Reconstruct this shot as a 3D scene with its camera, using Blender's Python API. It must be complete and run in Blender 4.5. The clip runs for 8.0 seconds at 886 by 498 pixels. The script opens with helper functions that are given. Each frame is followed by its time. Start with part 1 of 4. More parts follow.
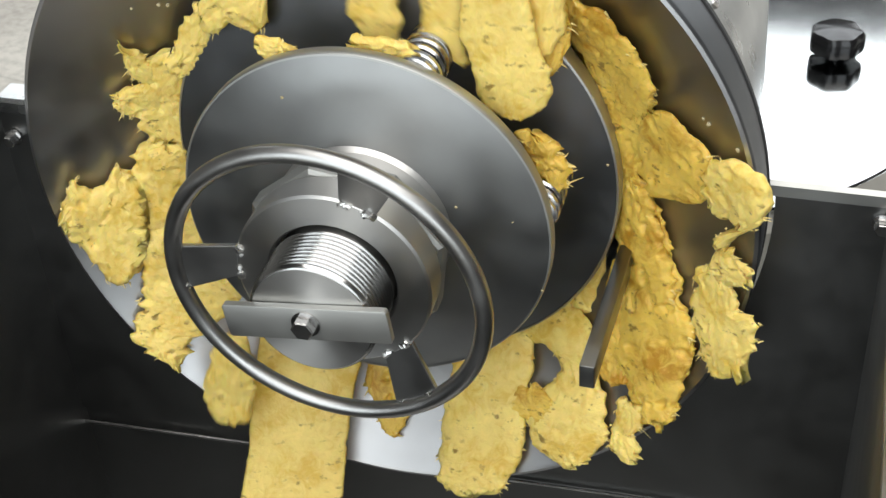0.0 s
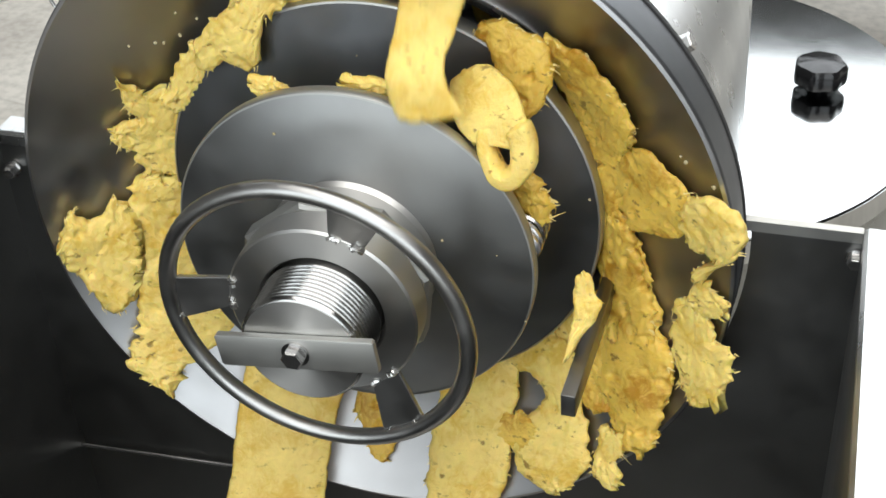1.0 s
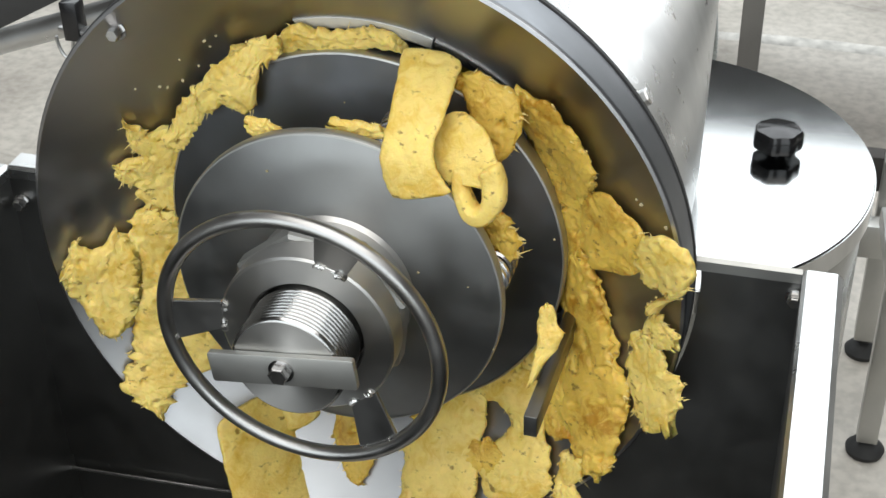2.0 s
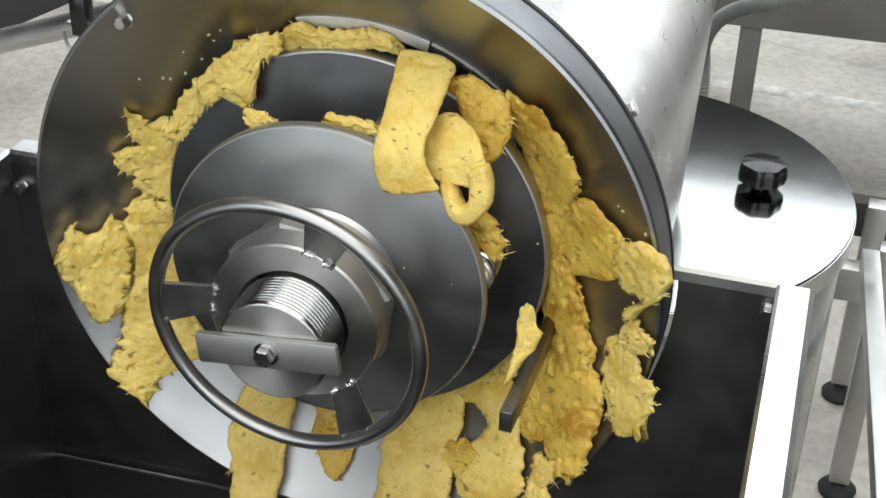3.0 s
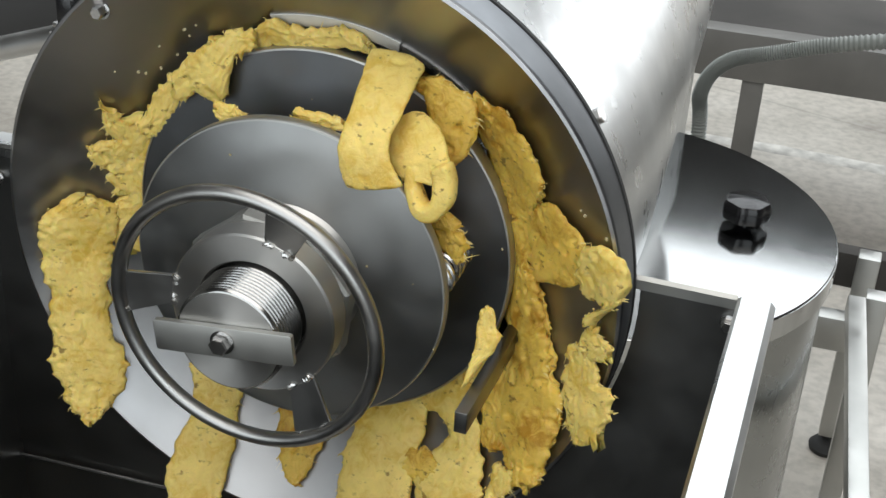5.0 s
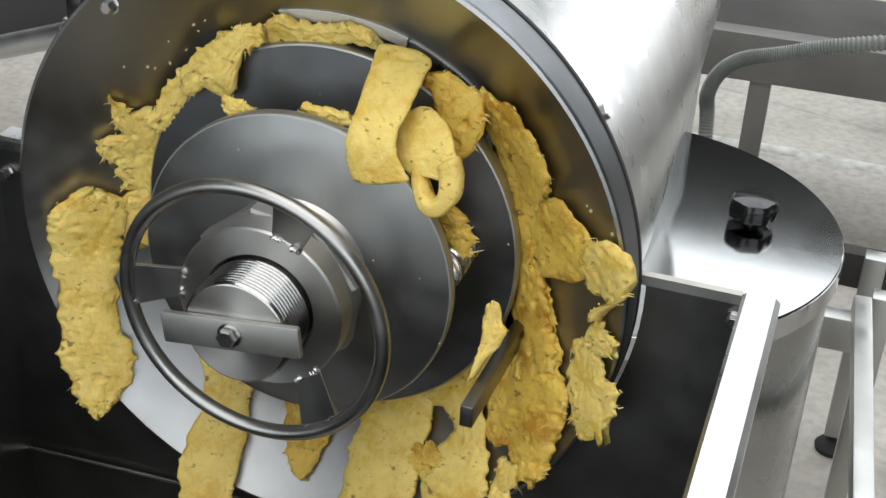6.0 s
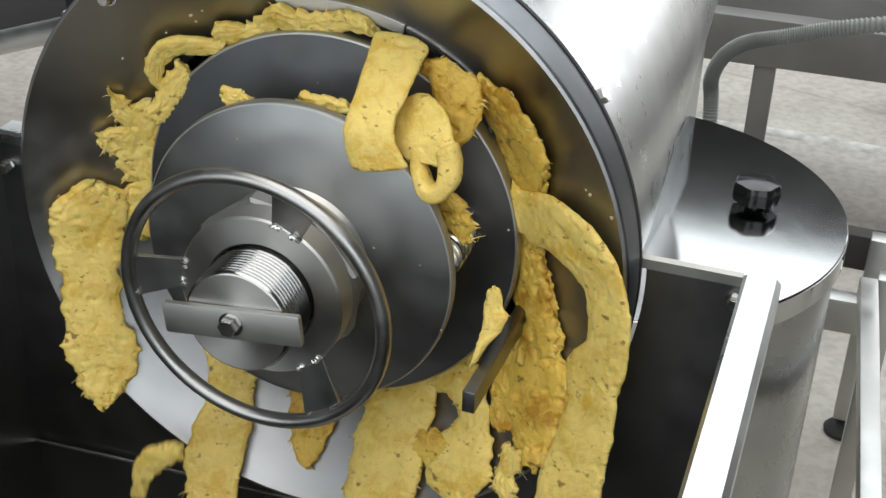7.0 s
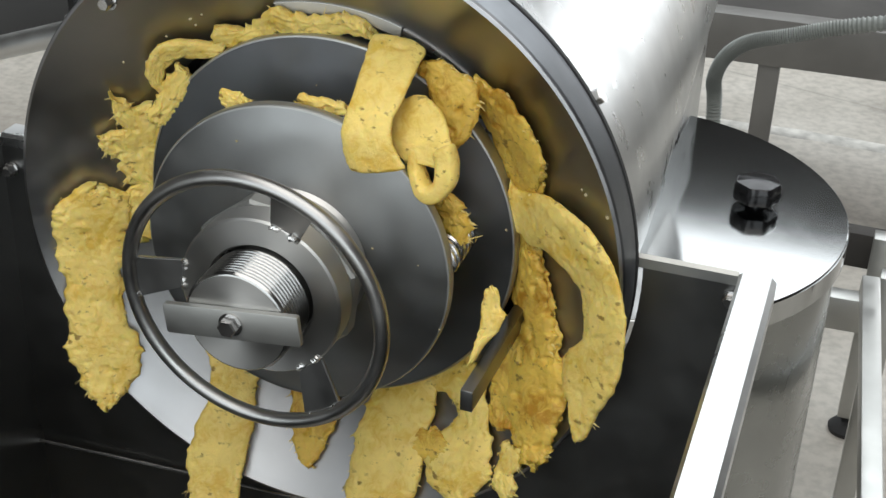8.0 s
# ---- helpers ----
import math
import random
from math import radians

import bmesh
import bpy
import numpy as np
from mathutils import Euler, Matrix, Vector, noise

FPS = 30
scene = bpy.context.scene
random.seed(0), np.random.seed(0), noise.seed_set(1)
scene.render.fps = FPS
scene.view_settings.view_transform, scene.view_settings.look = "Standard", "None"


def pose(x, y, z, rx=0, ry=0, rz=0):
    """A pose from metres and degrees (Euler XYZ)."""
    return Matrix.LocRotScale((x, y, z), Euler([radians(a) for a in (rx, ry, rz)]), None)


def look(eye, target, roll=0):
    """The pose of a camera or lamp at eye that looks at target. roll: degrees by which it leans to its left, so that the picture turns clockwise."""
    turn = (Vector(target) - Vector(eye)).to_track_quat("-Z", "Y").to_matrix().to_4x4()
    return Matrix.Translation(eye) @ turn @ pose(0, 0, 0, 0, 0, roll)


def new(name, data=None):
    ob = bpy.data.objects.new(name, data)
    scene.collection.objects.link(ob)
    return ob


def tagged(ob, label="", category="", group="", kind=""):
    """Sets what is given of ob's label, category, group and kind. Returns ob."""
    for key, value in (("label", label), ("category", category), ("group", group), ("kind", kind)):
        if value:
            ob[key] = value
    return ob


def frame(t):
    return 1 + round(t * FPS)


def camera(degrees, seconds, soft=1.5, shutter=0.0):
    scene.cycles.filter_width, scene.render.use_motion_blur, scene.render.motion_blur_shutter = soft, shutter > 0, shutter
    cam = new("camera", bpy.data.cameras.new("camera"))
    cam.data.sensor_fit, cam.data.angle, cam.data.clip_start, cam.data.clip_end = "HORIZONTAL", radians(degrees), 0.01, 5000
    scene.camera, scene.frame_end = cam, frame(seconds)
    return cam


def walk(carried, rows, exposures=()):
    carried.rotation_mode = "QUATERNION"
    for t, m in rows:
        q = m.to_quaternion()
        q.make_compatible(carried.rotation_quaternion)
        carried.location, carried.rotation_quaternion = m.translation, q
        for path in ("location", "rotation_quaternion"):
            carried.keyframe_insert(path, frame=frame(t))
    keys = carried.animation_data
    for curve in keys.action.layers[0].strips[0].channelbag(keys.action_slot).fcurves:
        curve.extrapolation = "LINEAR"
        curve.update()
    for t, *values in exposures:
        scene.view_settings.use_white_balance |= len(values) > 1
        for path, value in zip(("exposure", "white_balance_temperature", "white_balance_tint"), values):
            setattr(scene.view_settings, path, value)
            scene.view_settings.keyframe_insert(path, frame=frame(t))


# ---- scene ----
AX = 1.25  # height of the machine's shaft over the floor
cam = camera(35.53, 8.0, soft=1.5, shutter=0.4)
ROWS = [
    (0.0, 0.4047, -0.9063, 0.7851, 52.91, 3.02, 15.50),
    (0.5, 0.4114, -0.9137, 0.7945, 53.06, 2.93, 15.49),
    (1.0, 0.4235, -0.9268, 0.8203, 53.66, 2.77, 15.56),
    (1.5, 0.4437, -0.9981, 0.8487, 55.01, 2.11, 15.41),
    (2.0, 0.4617, -1.0440, 0.8575, 56.65, 1.17, 15.62),
    (3.5, 0.4996, -1.1251, 0.8202, 59.39, -2.48, 17.47),
    (4.0, 0.5249, -1.1322, 0.8019, 60.48, -3.01, 17.99),
    (4.5, 0.5445, -1.1210, 0.7894, 60.95, -3.09, 18.18),
    (6.0, 0.5533, -1.1342, 0.7791, 61.18, -3.24, 18.77),
    (6.5, 0.5634, -1.1344, 0.7796, 61.07, -2.80, 18.81),
    (7.0, 0.5648, -1.1339, 0.7763, 60.79, -2.27, 18.71),
    (7.5, 0.5736, -1.1388, 0.7764, 60.77, -2.00, 18.79),
    (8.0, 0.5807, -1.1411, 0.7832, 60.80, -1.85, 18.93),
]
walk(cam, [(t, pose(x, y, z + AX, rx, ry, rz)) for t, x, y, z, rx, ry, rz in ROWS],
     [(0, 0.05), (1.0, 0.0), (2.0, -0.18), (3.5, -0.34), (5.0, -0.46), (8, -0.46)])

# ---- light ----
world = bpy.data.worlds.new("hall_air")
scene.world = world
world.use_nodes = True
world.node_tree.nodes["Background"].inputs[0].default_value = (0.75, 0.85, 1.0, 1)
world.node_tree.nodes["Background"].inputs[1].default_value = 0.1


def area_lamp(name, place, target, sx, sy, watts, colour):
    lamp = bpy.data.lights.new(name, "AREA")
    lamp.shape, lamp.size, lamp.size_y, lamp.energy, lamp.color = "RECTANGLE", sx, sy, watts, colour
    ob = new(name, lamp)
    ob.matrix_basis = look(place, target)
    return ob


area_lamp("skylight_lamp", (0.1, 5.62, 5.05), (0.1, 5.62, 0), 9.0, 6.45, 735, (0.92, 0.97, 1.0))
# No doorway is in view: added to brighten the housing's right side.
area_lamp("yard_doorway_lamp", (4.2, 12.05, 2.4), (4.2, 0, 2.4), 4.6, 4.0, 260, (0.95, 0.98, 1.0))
# Unseen too; set overhead for the front of the pulp and the thread.
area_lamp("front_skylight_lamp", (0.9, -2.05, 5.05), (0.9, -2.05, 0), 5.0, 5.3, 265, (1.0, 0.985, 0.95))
# Another unseen fill, added for the front faces and the lower dish.
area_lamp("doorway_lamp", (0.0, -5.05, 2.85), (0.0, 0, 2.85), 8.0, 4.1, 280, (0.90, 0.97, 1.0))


# ---- materials ----
def material(name):
    m = bpy.data.materials.new(name)
    m.use_nodes = True
    nt = m.node_tree
    return m, nt, nt.nodes["Principled BSDF"]


def link(nt, a, b):
    nt.links.new(a, b)


def tex(nt, kind, scale, detail=4.0, stretch=None, space="Object"):
    co = nt.nodes.new("ShaderNodeTexCoord")
    n = nt.nodes.new(kind)
    n.inputs["Scale"].default_value = scale
    if "Detail" in n.inputs:
        n.inputs["Detail"].default_value = detail
    if stretch:
        mp = nt.nodes.new("ShaderNodeMapping")
        mp.inputs["Scale"].default_value = stretch
        link(nt, co.outputs[space], mp.inputs[0])
        link(nt, mp.outputs[0], n.inputs["Vector"])
    else:
        link(nt, co.outputs[space], n.inputs["Vector"])
    return n


def ramp(nt, socket, stops):
    r = nt.nodes.new("ShaderNodeValToRGB")
    els = r.color_ramp.elements
    while len(els) < len(stops):
        els.new(0.5)
    for e, (p, c) in zip(els, stops):
        e.position = p
        e.color = (*c, 1) if isinstance(c, tuple) else (c, c, c, 1)
    link(nt, socket, r.inputs[0])
    return r


def steel(name, base=(0.56, 0.56, 0.54), rough=0.3, spread=0.1, stretch=None, bump=0.02, turned=0.0, stain=0.85):
    m, nt, b = material(name)
    b.inputs["Metallic"].default_value = 1.0
    big = tex(nt, "ShaderNodeTexNoise", 6.0, 5.0)
    fine = tex(nt, "ShaderNodeTexNoise", 260.0, 3.0, stretch)
    mid = tex(nt, "ShaderNodeTexNoise", 22.0, 3.0)
    dark = tuple(c * stain for c in base)
    col = ramp(nt, big.outputs[0], [(0.35, dark), (0.65, base)])
    link(nt, col.outputs[0], b.inputs["Base Color"])
    mix = nt.nodes.new("ShaderNodeMath")
    mix.operation = "ADD"
    link(nt, big.outputs[0], mix.inputs[0])
    link(nt, mid.outputs[0], mix.inputs[1])
    rr = nt.nodes.new("ShaderNodeMapRange")
    rr.inputs["From Min"].default_value, rr.inputs["From Max"].default_value = 0.7, 1.3
    rr.inputs["To Min"].default_value, rr.inputs["To Max"].default_value = max(rough - spread, 0.05), rough + spread
    link(nt, mix.outputs[0], rr.inputs["Value"])
    link(nt, rr.outputs[0], b.inputs["Roughness"])
    bp = nt.nodes.new("ShaderNodeBump")
    bp.inputs["Strength"].default_value, bp.inputs["Distance"].default_value = bump * 2.0, 0.0002
    link(nt, fine.outputs[0], bp.inputs["Height"])
    link(nt, bp.outputs[0], b.inputs["Normal"])
    if turned:
        tg = nt.nodes.new("ShaderNodeTangent")
        tg.direction_type, tg.axis = "RADIAL", "Y"
        b.inputs["Anisotropic"].default_value = turned
        b.inputs["Anisotropic Rotation"].default_value = 0.25
        link(nt, tg.outputs[0], b.inputs["Tangent"])
    return m


def plain(name, colour, rough=0.5, metal=0.0, vary=0.15, scale=8.0, bump=0.1):
    m, nt, b = material(name)
    n = tex(nt, "ShaderNodeTexNoise", scale, 6.0)
    col = ramp(nt, n.outputs[0], [(0.3, tuple(c * (1 - vary) for c in colour)), (0.7, tuple(min(1, c * (1 + vary)) for c in colour))])
    link(nt, col.outputs[0], b.inputs["Base Color"])
    b.inputs["Roughness"].default_value, b.inputs["Metallic"].default_value = rough, metal
    bp = nt.nodes.new("ShaderNodeBump")
    bp.inputs["Strength"].default_value, bp.inputs["Distance"].default_value = bump, 0.002
    f = tex(nt, "ShaderNodeTexNoise", scale * 14, 3.0)
    link(nt, f.outputs[0], bp.inputs["Height"])
    link(nt, bp.outputs[0], b.inputs["Normal"])
    return m


def dough_material(name, base, deep, relief):
    m, nt, b = material(name)
    big = tex(nt, "ShaderNodeTexNoise", 20.0, 5.0)
    grain = tex(nt, "ShaderNodeTexNoise", 190.0, 5.0)
    grain.inputs["Distortion"].default_value = 1.4
    mid = tex(nt, "ShaderNodeTexNoise", 58.0, 8.0)
    mid.inputs["Roughness"].default_value, mid.inputs["Distortion"].default_value = 0.62, 1.3
    mottle = nt.nodes.new("ShaderNodeMix")
    mottle.inputs[0].default_value = 0.45
    link(nt, big.outputs[0], mottle.inputs[2])
    link(nt, mid.outputs[0], mottle.inputs[3])
    col = ramp(nt, mottle.outputs[0], [(0.38, deep), (0.5, base), (0.66, tuple(min(1, c * 1.14) for c in base))])
    speck = tex(nt, "ShaderNodeTexNoise", 88.0, 3.0, (1, 1, 1.7))
    gate = tex(nt, "ShaderNodeTexNoise", 26.0, 2.0)
    near = ramp(nt, speck.outputs[0], [(0.60, 0.0), (0.685, 0.85)])
    allow = ramp(nt, gate.outputs[0], [(0.46, 0.0), (0.55, 1.0)])
    soft = nt.nodes.new("ShaderNodeMath")
    soft.operation = "MULTIPLY"
    link(nt, near.outputs[0], soft.inputs[0])
    link(nt, allow.outputs[0], soft.inputs[1])
    mx = nt.nodes.new("ShaderNodeMix")
    mx.data_type = "RGBA"
    link(nt, soft.outputs[0], mx.inputs[0])
    link(nt, col.outputs[0], mx.inputs[6])
    mx.inputs[7].default_value = (0.22, 0.135, 0.025, 1)
    link(nt, mx.outputs[2], b.inputs["Base Color"])
    b.inputs["Roughness"].default_value = 0.55
    b.inputs["Subsurface Weight"].default_value = 0.4
    b.inputs["Subsurface Radius"].default_value = (0.012, 0.007, 0.002)
    b.inputs["Subsurface Scale"].default_value = 0.5
    bp = nt.nodes.new("ShaderNodeBump")
    bp.inputs["Strength"].default_value, bp.inputs["Distance"].default_value = 0.8, relief
    add = nt.nodes.new("ShaderNodeMath")
    add.operation = "ADD"
    link(nt, grain.outputs[0], add.inputs[0])
    link(nt, mid.outputs[0], add.inputs[1])
    link(nt, add.outputs[0], bp.inputs["Height"])
    link(nt, bp.outputs[0], b.inputs["Normal"])
    return m


STEEL_DISC = steel("turned_disc_steel", (0.385, 0.39, 0.387), 0.46, 0.10, (1, 1, 1), 0.02, 0.45, 0.76)
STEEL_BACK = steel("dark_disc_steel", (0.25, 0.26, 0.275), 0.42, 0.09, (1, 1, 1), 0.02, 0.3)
STEEL_DISH = steel("rolled_dish_steel", (0.42, 0.42, 0.425), 0.36, 0.08, (1, 6, 1), 0.02)
STEEL_LEVER = steel("dark_flat_bar_steel", (0.25, 0.248, 0.24), 0.36, 0.1, None, 0.05)
STEEL_SHEET = steel("brushed_sheet_steel", (0.60, 0.605, 0.60), 0.32, 0.10, (1, 1, 12), 0.03, 0.0, 0.84)
# Hopper sheets, set darker than the steel of their folded rims.
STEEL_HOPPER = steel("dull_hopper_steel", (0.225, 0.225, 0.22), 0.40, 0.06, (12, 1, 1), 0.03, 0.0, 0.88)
STEEL_BRIGHT = steel("polished_steel", (0.62, 0.61, 0.60), 0.22, 0.06, None, 0.02)
STEEL_TURNED = steel("machined_steel", (0.68, 0.67, 0.65), 0.42, 0.05, None, 0.01, 0.65)
STEEL_THREAD = steel("cut_thread_steel", (0.52, 0.515, 0.505), 0.22, 0.04, None, 0.01, 0.5)
STEEL_TUBE = steel("scuffed_tube_steel", (0.47, 0.465, 0.455), 0.34, 0.08, None, 0.06)
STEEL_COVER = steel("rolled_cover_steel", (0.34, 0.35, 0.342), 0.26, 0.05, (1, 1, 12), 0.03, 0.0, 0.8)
STEEL_PLATE = steel("milled_plate_steel", (0.50, 0.50, 0.48), 0.5, 0.06, (1, 1, 8), 0.03)
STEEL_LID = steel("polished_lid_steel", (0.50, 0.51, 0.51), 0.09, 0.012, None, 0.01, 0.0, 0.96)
WELD = steel("weld_bead_steel", (0.74, 0.73, 0.71), 0.26, 0.12, None, 0.12)
FRAME = steel("square_tube_steel", (0.52, 0.52, 0.50), 0.4, 0.1, None, 0.03)
BLACK = plain("black_knob_plastic", (0.010, 0.010, 0.011), 0.22, 0.0, 0.1, 12, 0.02)
RUBBER = plain("black_rubber", (0.02, 0.02, 0.02), 0.65, 0.0, 0.2, 20)
GREY_HOSE = plain("grey_conduit_plastic", (0.25, 0.265, 0.25), 0.5, 0.0, 0.1, 15)
PALE_CONCRETE = plain("pale_mortar", (0.55, 0.53, 0.49), 0.8, 0.0, 0.3, 18, 0.5)
PALE = plain("pale_wear_plastic", (0.75, 0.75, 0.72), 0.4, 0.0, 0.08, 20, 0.03)
# For the unseen walls, kept dark so the lid reflects a dim hall.
WALL = plain("limewashed_plaster", (0.13, 0.125, 0.115), 0.8, 0.0, 0.15, 1.5)
GREY_PAINT = plain("grey_machine_paint", (0.17, 0.165, 0.155), 0.5, 0.0, 0.15, 5)
DARK_SHEET = plain("dark_sheet_tray", (0.06, 0.055, 0.05), 0.8, 0.0, 0.3, 3)
DARK_PAINT = plain("dark_roof_sheet", (0.05, 0.05, 0.05), 0.7, 0.0, 0.2, 1.2)
DOUGH = dough_material("yellow_pulp", (0.71, 0.48, 0.085), (0.47, 0.24, 0.018), 0.0010)
DOUGH_PALE = dough_material("pale_yellow_pulp", (0.80, 0.61, 0.175), (0.69, 0.455, 0.07), 0.0011)


def concrete():
    m, nt, b = material("worn_concrete")
    big = tex(nt, "ShaderNodeTexNoise", 1.6, 8.0)
    small = tex(nt, "ShaderNodeTexNoise", 30.0, 5.0)
    c1 = ramp(nt, big.outputs[0], [(0.3, (0.33, 0.30, 0.26)), (0.5, (0.49, 0.455, 0.40)), (0.7, (0.62, 0.58, 0.52))])
    c2 = ramp(nt, small.outputs[0], [(0.35, 0.80), (0.6, 1.0)])
    mul = nt.nodes.new("ShaderNodeMix")
    mul.data_type, mul.blend_type = "RGBA", "MULTIPLY"
    mul.inputs[0].default_value = 1.0
    link(nt, c1.outputs[0], mul.inputs[6])
    link(nt, c2.outputs[0], mul.inputs[7])
    crack = tex(nt, "ShaderNodeTexVoronoi", 0.45, 0.0, (1, 1.6, 1))
    crack.feature = "DISTANCE_TO_EDGE"
    line = ramp(nt, crack.outputs[0], [(0.0, 0.45), (0.006, 1.0)])
    mul2 = nt.nodes.new("ShaderNodeMix")
    mul2.data_type, mul2.blend_type = "RGBA", "MULTIPLY"
    mul2.inputs[0].default_value = 0.45
    link(nt, mul.outputs[2], mul2.inputs[6])
    link(nt, line.outputs[0], mul2.inputs[7])
    link(nt, mul2.outputs[2], b.inputs["Base Color"])
    b.inputs["Roughness"].default_value = 0.6
    bp = nt.nodes.new("ShaderNodeBump")
    bp.inputs["Strength"].default_value, bp.inputs["Distance"].default_value = 0.3, 0.004
    link(nt, small.outputs[0], bp.inputs["Height"])
    link(nt, bp.outputs[0], b.inputs["Normal"])
    return m


CONCRETE = concrete()


# ---- mesh helpers ----
def finish(name, bm, mat, smooth=True):
    bmesh.ops.recalc_face_normals(bm, faces=bm.faces)
    me = bpy.data.meshes.new(name)
    bm.to_mesh(me)
    bm.free()
    me.materials.append(mat)
    if smooth:
        me.polygons.foreach_set("use_smooth", [True] * len(me.polygons))
        me.set_sharp_from_angle(angle=radians(38))
    return me


def thing(name, place, label, category, group="", kind=""):
    ob = new(name)
    ob.location = place
    return tagged(ob, label, category, group, kind)


def part(name, bm, mat, parent, label="", smooth=True):
    """A mesh of its own under a thing, built in the thing's space."""
    ob = new(name, finish(name, bm, mat, smooth))
    ob.parent = parent
    if label:
        tagged(ob, label)
    return ob


def single(name, bm, mat, place, label, category, group="", kind="", smooth=True):
    ob = new(name, finish(name, bm, mat, smooth))
    ob.location = place
    return tagged(ob, label, category, group, kind)


def lathe(profile, seg=96, closed=False, a0=0.0, a1=360.0):
    """Turns (radius, y) points round the y axis."""
    bm = bmesh.new()
    full = abs(a1 - a0) >= 359.9
    n = seg if full else seg + 1
    rings = []
    for i in range(n):
        a = radians(a0 + (a1 - a0) * i / seg)
        rings.append([bm.verts.new((r * math.cos(a), y, r * math.sin(a))) for r, y in profile])
    m = len(profile)
    for i in range(seg):
        A, B = rings[i], rings[(i + 1) % n]
        for j in range(m if closed else m - 1):
            k = (j + 1) % m
            quad = [A[j], A[k], B[k], B[j]]
            bm.faces.new(quad)
    bmesh.ops.remove_doubles(bm, verts=bm.verts, dist=1e-6)
    return bm


def box(x0, x1, y0, y1, z0, z1, bevel=0.002, m=None):
    bm = bmesh.new()
    bmesh.ops.create_cube(bm, size=1)
    bmesh.ops.scale(bm, vec=(x1 - x0, y1 - y0, z1 - z0), verts=bm.verts)
    bmesh.ops.translate(bm, vec=((x0 + x1) / 2, (y0 + y1) / 2, (z0 + z1) / 2), verts=bm.verts)
    if bevel:
        bmesh.ops.bevel(bm, geom=bm.edges[:], offset=bevel, segments=2, affect="EDGES", profile=0.5)
    if m is not None:
        bmesh.ops.transform(bm, matrix=m, verts=bm.verts)
    return bm


def bar(a, b, w, h, bevel=0.003, up=(0, 0, 1)):
    """A square bar from a to b."""
    a, b = Vector(a), Vector(b)
    y = (b - a).normalized()
    x = y.cross(Vector(up)).normalized()
    z = x.cross(y)
    m = Matrix((x, y, z)).transposed().to_4x4()
    m.translation = (a + b) / 2
    n = (b - a).length / 2
    return box(-w / 2, w / 2, -n, n, -h / 2, h / 2, bevel, m)


def tube(points, radius, seg=12, closed=False, cap=True):
    """A round tube along points; radius may be a function of the index."""
    pts = [Vector(p) for p in points]
    n = len(pts)
    bm = bmesh.new()
    rings = []
    prev = None
    for i, p in enumerate(pts):
        if closed:
            t = (pts[(i + 1) % n] - pts[i - 1]).normalized()
        else:
            t = (pts[min(i + 1, n - 1)] - pts[max(i - 1, 0)]).normalized()
        if prev is None:
            prev = t.orthogonal().normalized()
        prev = (prev - t * prev.dot(t)).normalized()
        q = t.cross(prev)
        r = radius(i) if callable(radius) else radius
        rings.append([bm.verts.new(p + (prev * math.cos(2 * math.pi * k / seg) + q * math.sin(2 * math.pi * k / seg)) * r) for k in range(seg)])
    for i in range(n if closed else n - 1):
        A, B = rings[i], rings[(i + 1) % n]
        shift = 0
        if closed and i == n - 1:
            shift = min(range(seg), key=lambda s: (A[0].co - B[s].co).length)
        for k in range(seg):
            bm.faces.new((A[k], A[(k + 1) % seg], B[(k + 1 + shift) % seg], B[(k + shift) % seg]))
    if cap and not closed:
        bm.faces.new(rings[0])
        bm.faces.new(rings[-1])
    return bm


def prism(outline, y0, y1, bevel=0.0):
    """An outline in x and z, thick from y0 to y1."""
    bm = bmesh.new()
    f = bm.faces.new([bm.verts.new((x, y0, z)) for x, z in outline])
    g = bmesh.ops.extrude_face_region(bm, geom=[f])
    bmesh.ops.translate(bm, vec=(0, y1 - y0, 0), verts=[v for v in g["geom"] if isinstance(v, bmesh.types.BMVert)])
    if bevel:
        bmesh.ops.bevel(bm, geom=bm.edges[:], offset=bevel, segments=2, affect="EDGES", profile=0.5)
    return bm


def join(target, other, m=None):
    """Adds other's faces to target, moved by m."""
    if m is not None:
        bmesh.ops.transform(other, matrix=m, verts=other.verts)
    me = bpy.data.meshes.new("tmp")
    other.to_mesh(me)
    other.free()
    target.from_mesh(me)
    bpy.data.meshes.remove(me)
    return target


def facing(normal, place):
    """A pose whose -y looks along normal."""
    n = -Vector(normal).normalized()
    x = n.cross(Vector((0, 0, 1)))
    x = x.normalized() if x.length > 1e-4 else Vector((1, 0, 0))
    z = x.cross(n)
    m = Matrix((x, n, z)).transposed().to_4x4()
    m.translation = place
    return m


def bolt_bm(across=0.019, head=0.009, washer=0.015):
    """A hexagon head on a washer, its foot at y = 0, its head towards -y."""
    r = across / math.sqrt(3)
    bm = lathe([(0, 0), (washer, 0), (washer, -0.002), (washer * 0.55, -0.0024)], 28)
    hexa = lathe([(r, -0.002), (r, -0.002 - head), (r * 0.86, -0.0034 - head), (0, -0.0034 - head)], 6)
    return join(bm, hexa)


# ---- hall ----
single("floor", box(-6, 7, -5, 12, -0.1, 0, 0), CONCRETE, (0, 0, 0), "worn light grey concrete workshop floor with cracks", "floor", kind="structure")


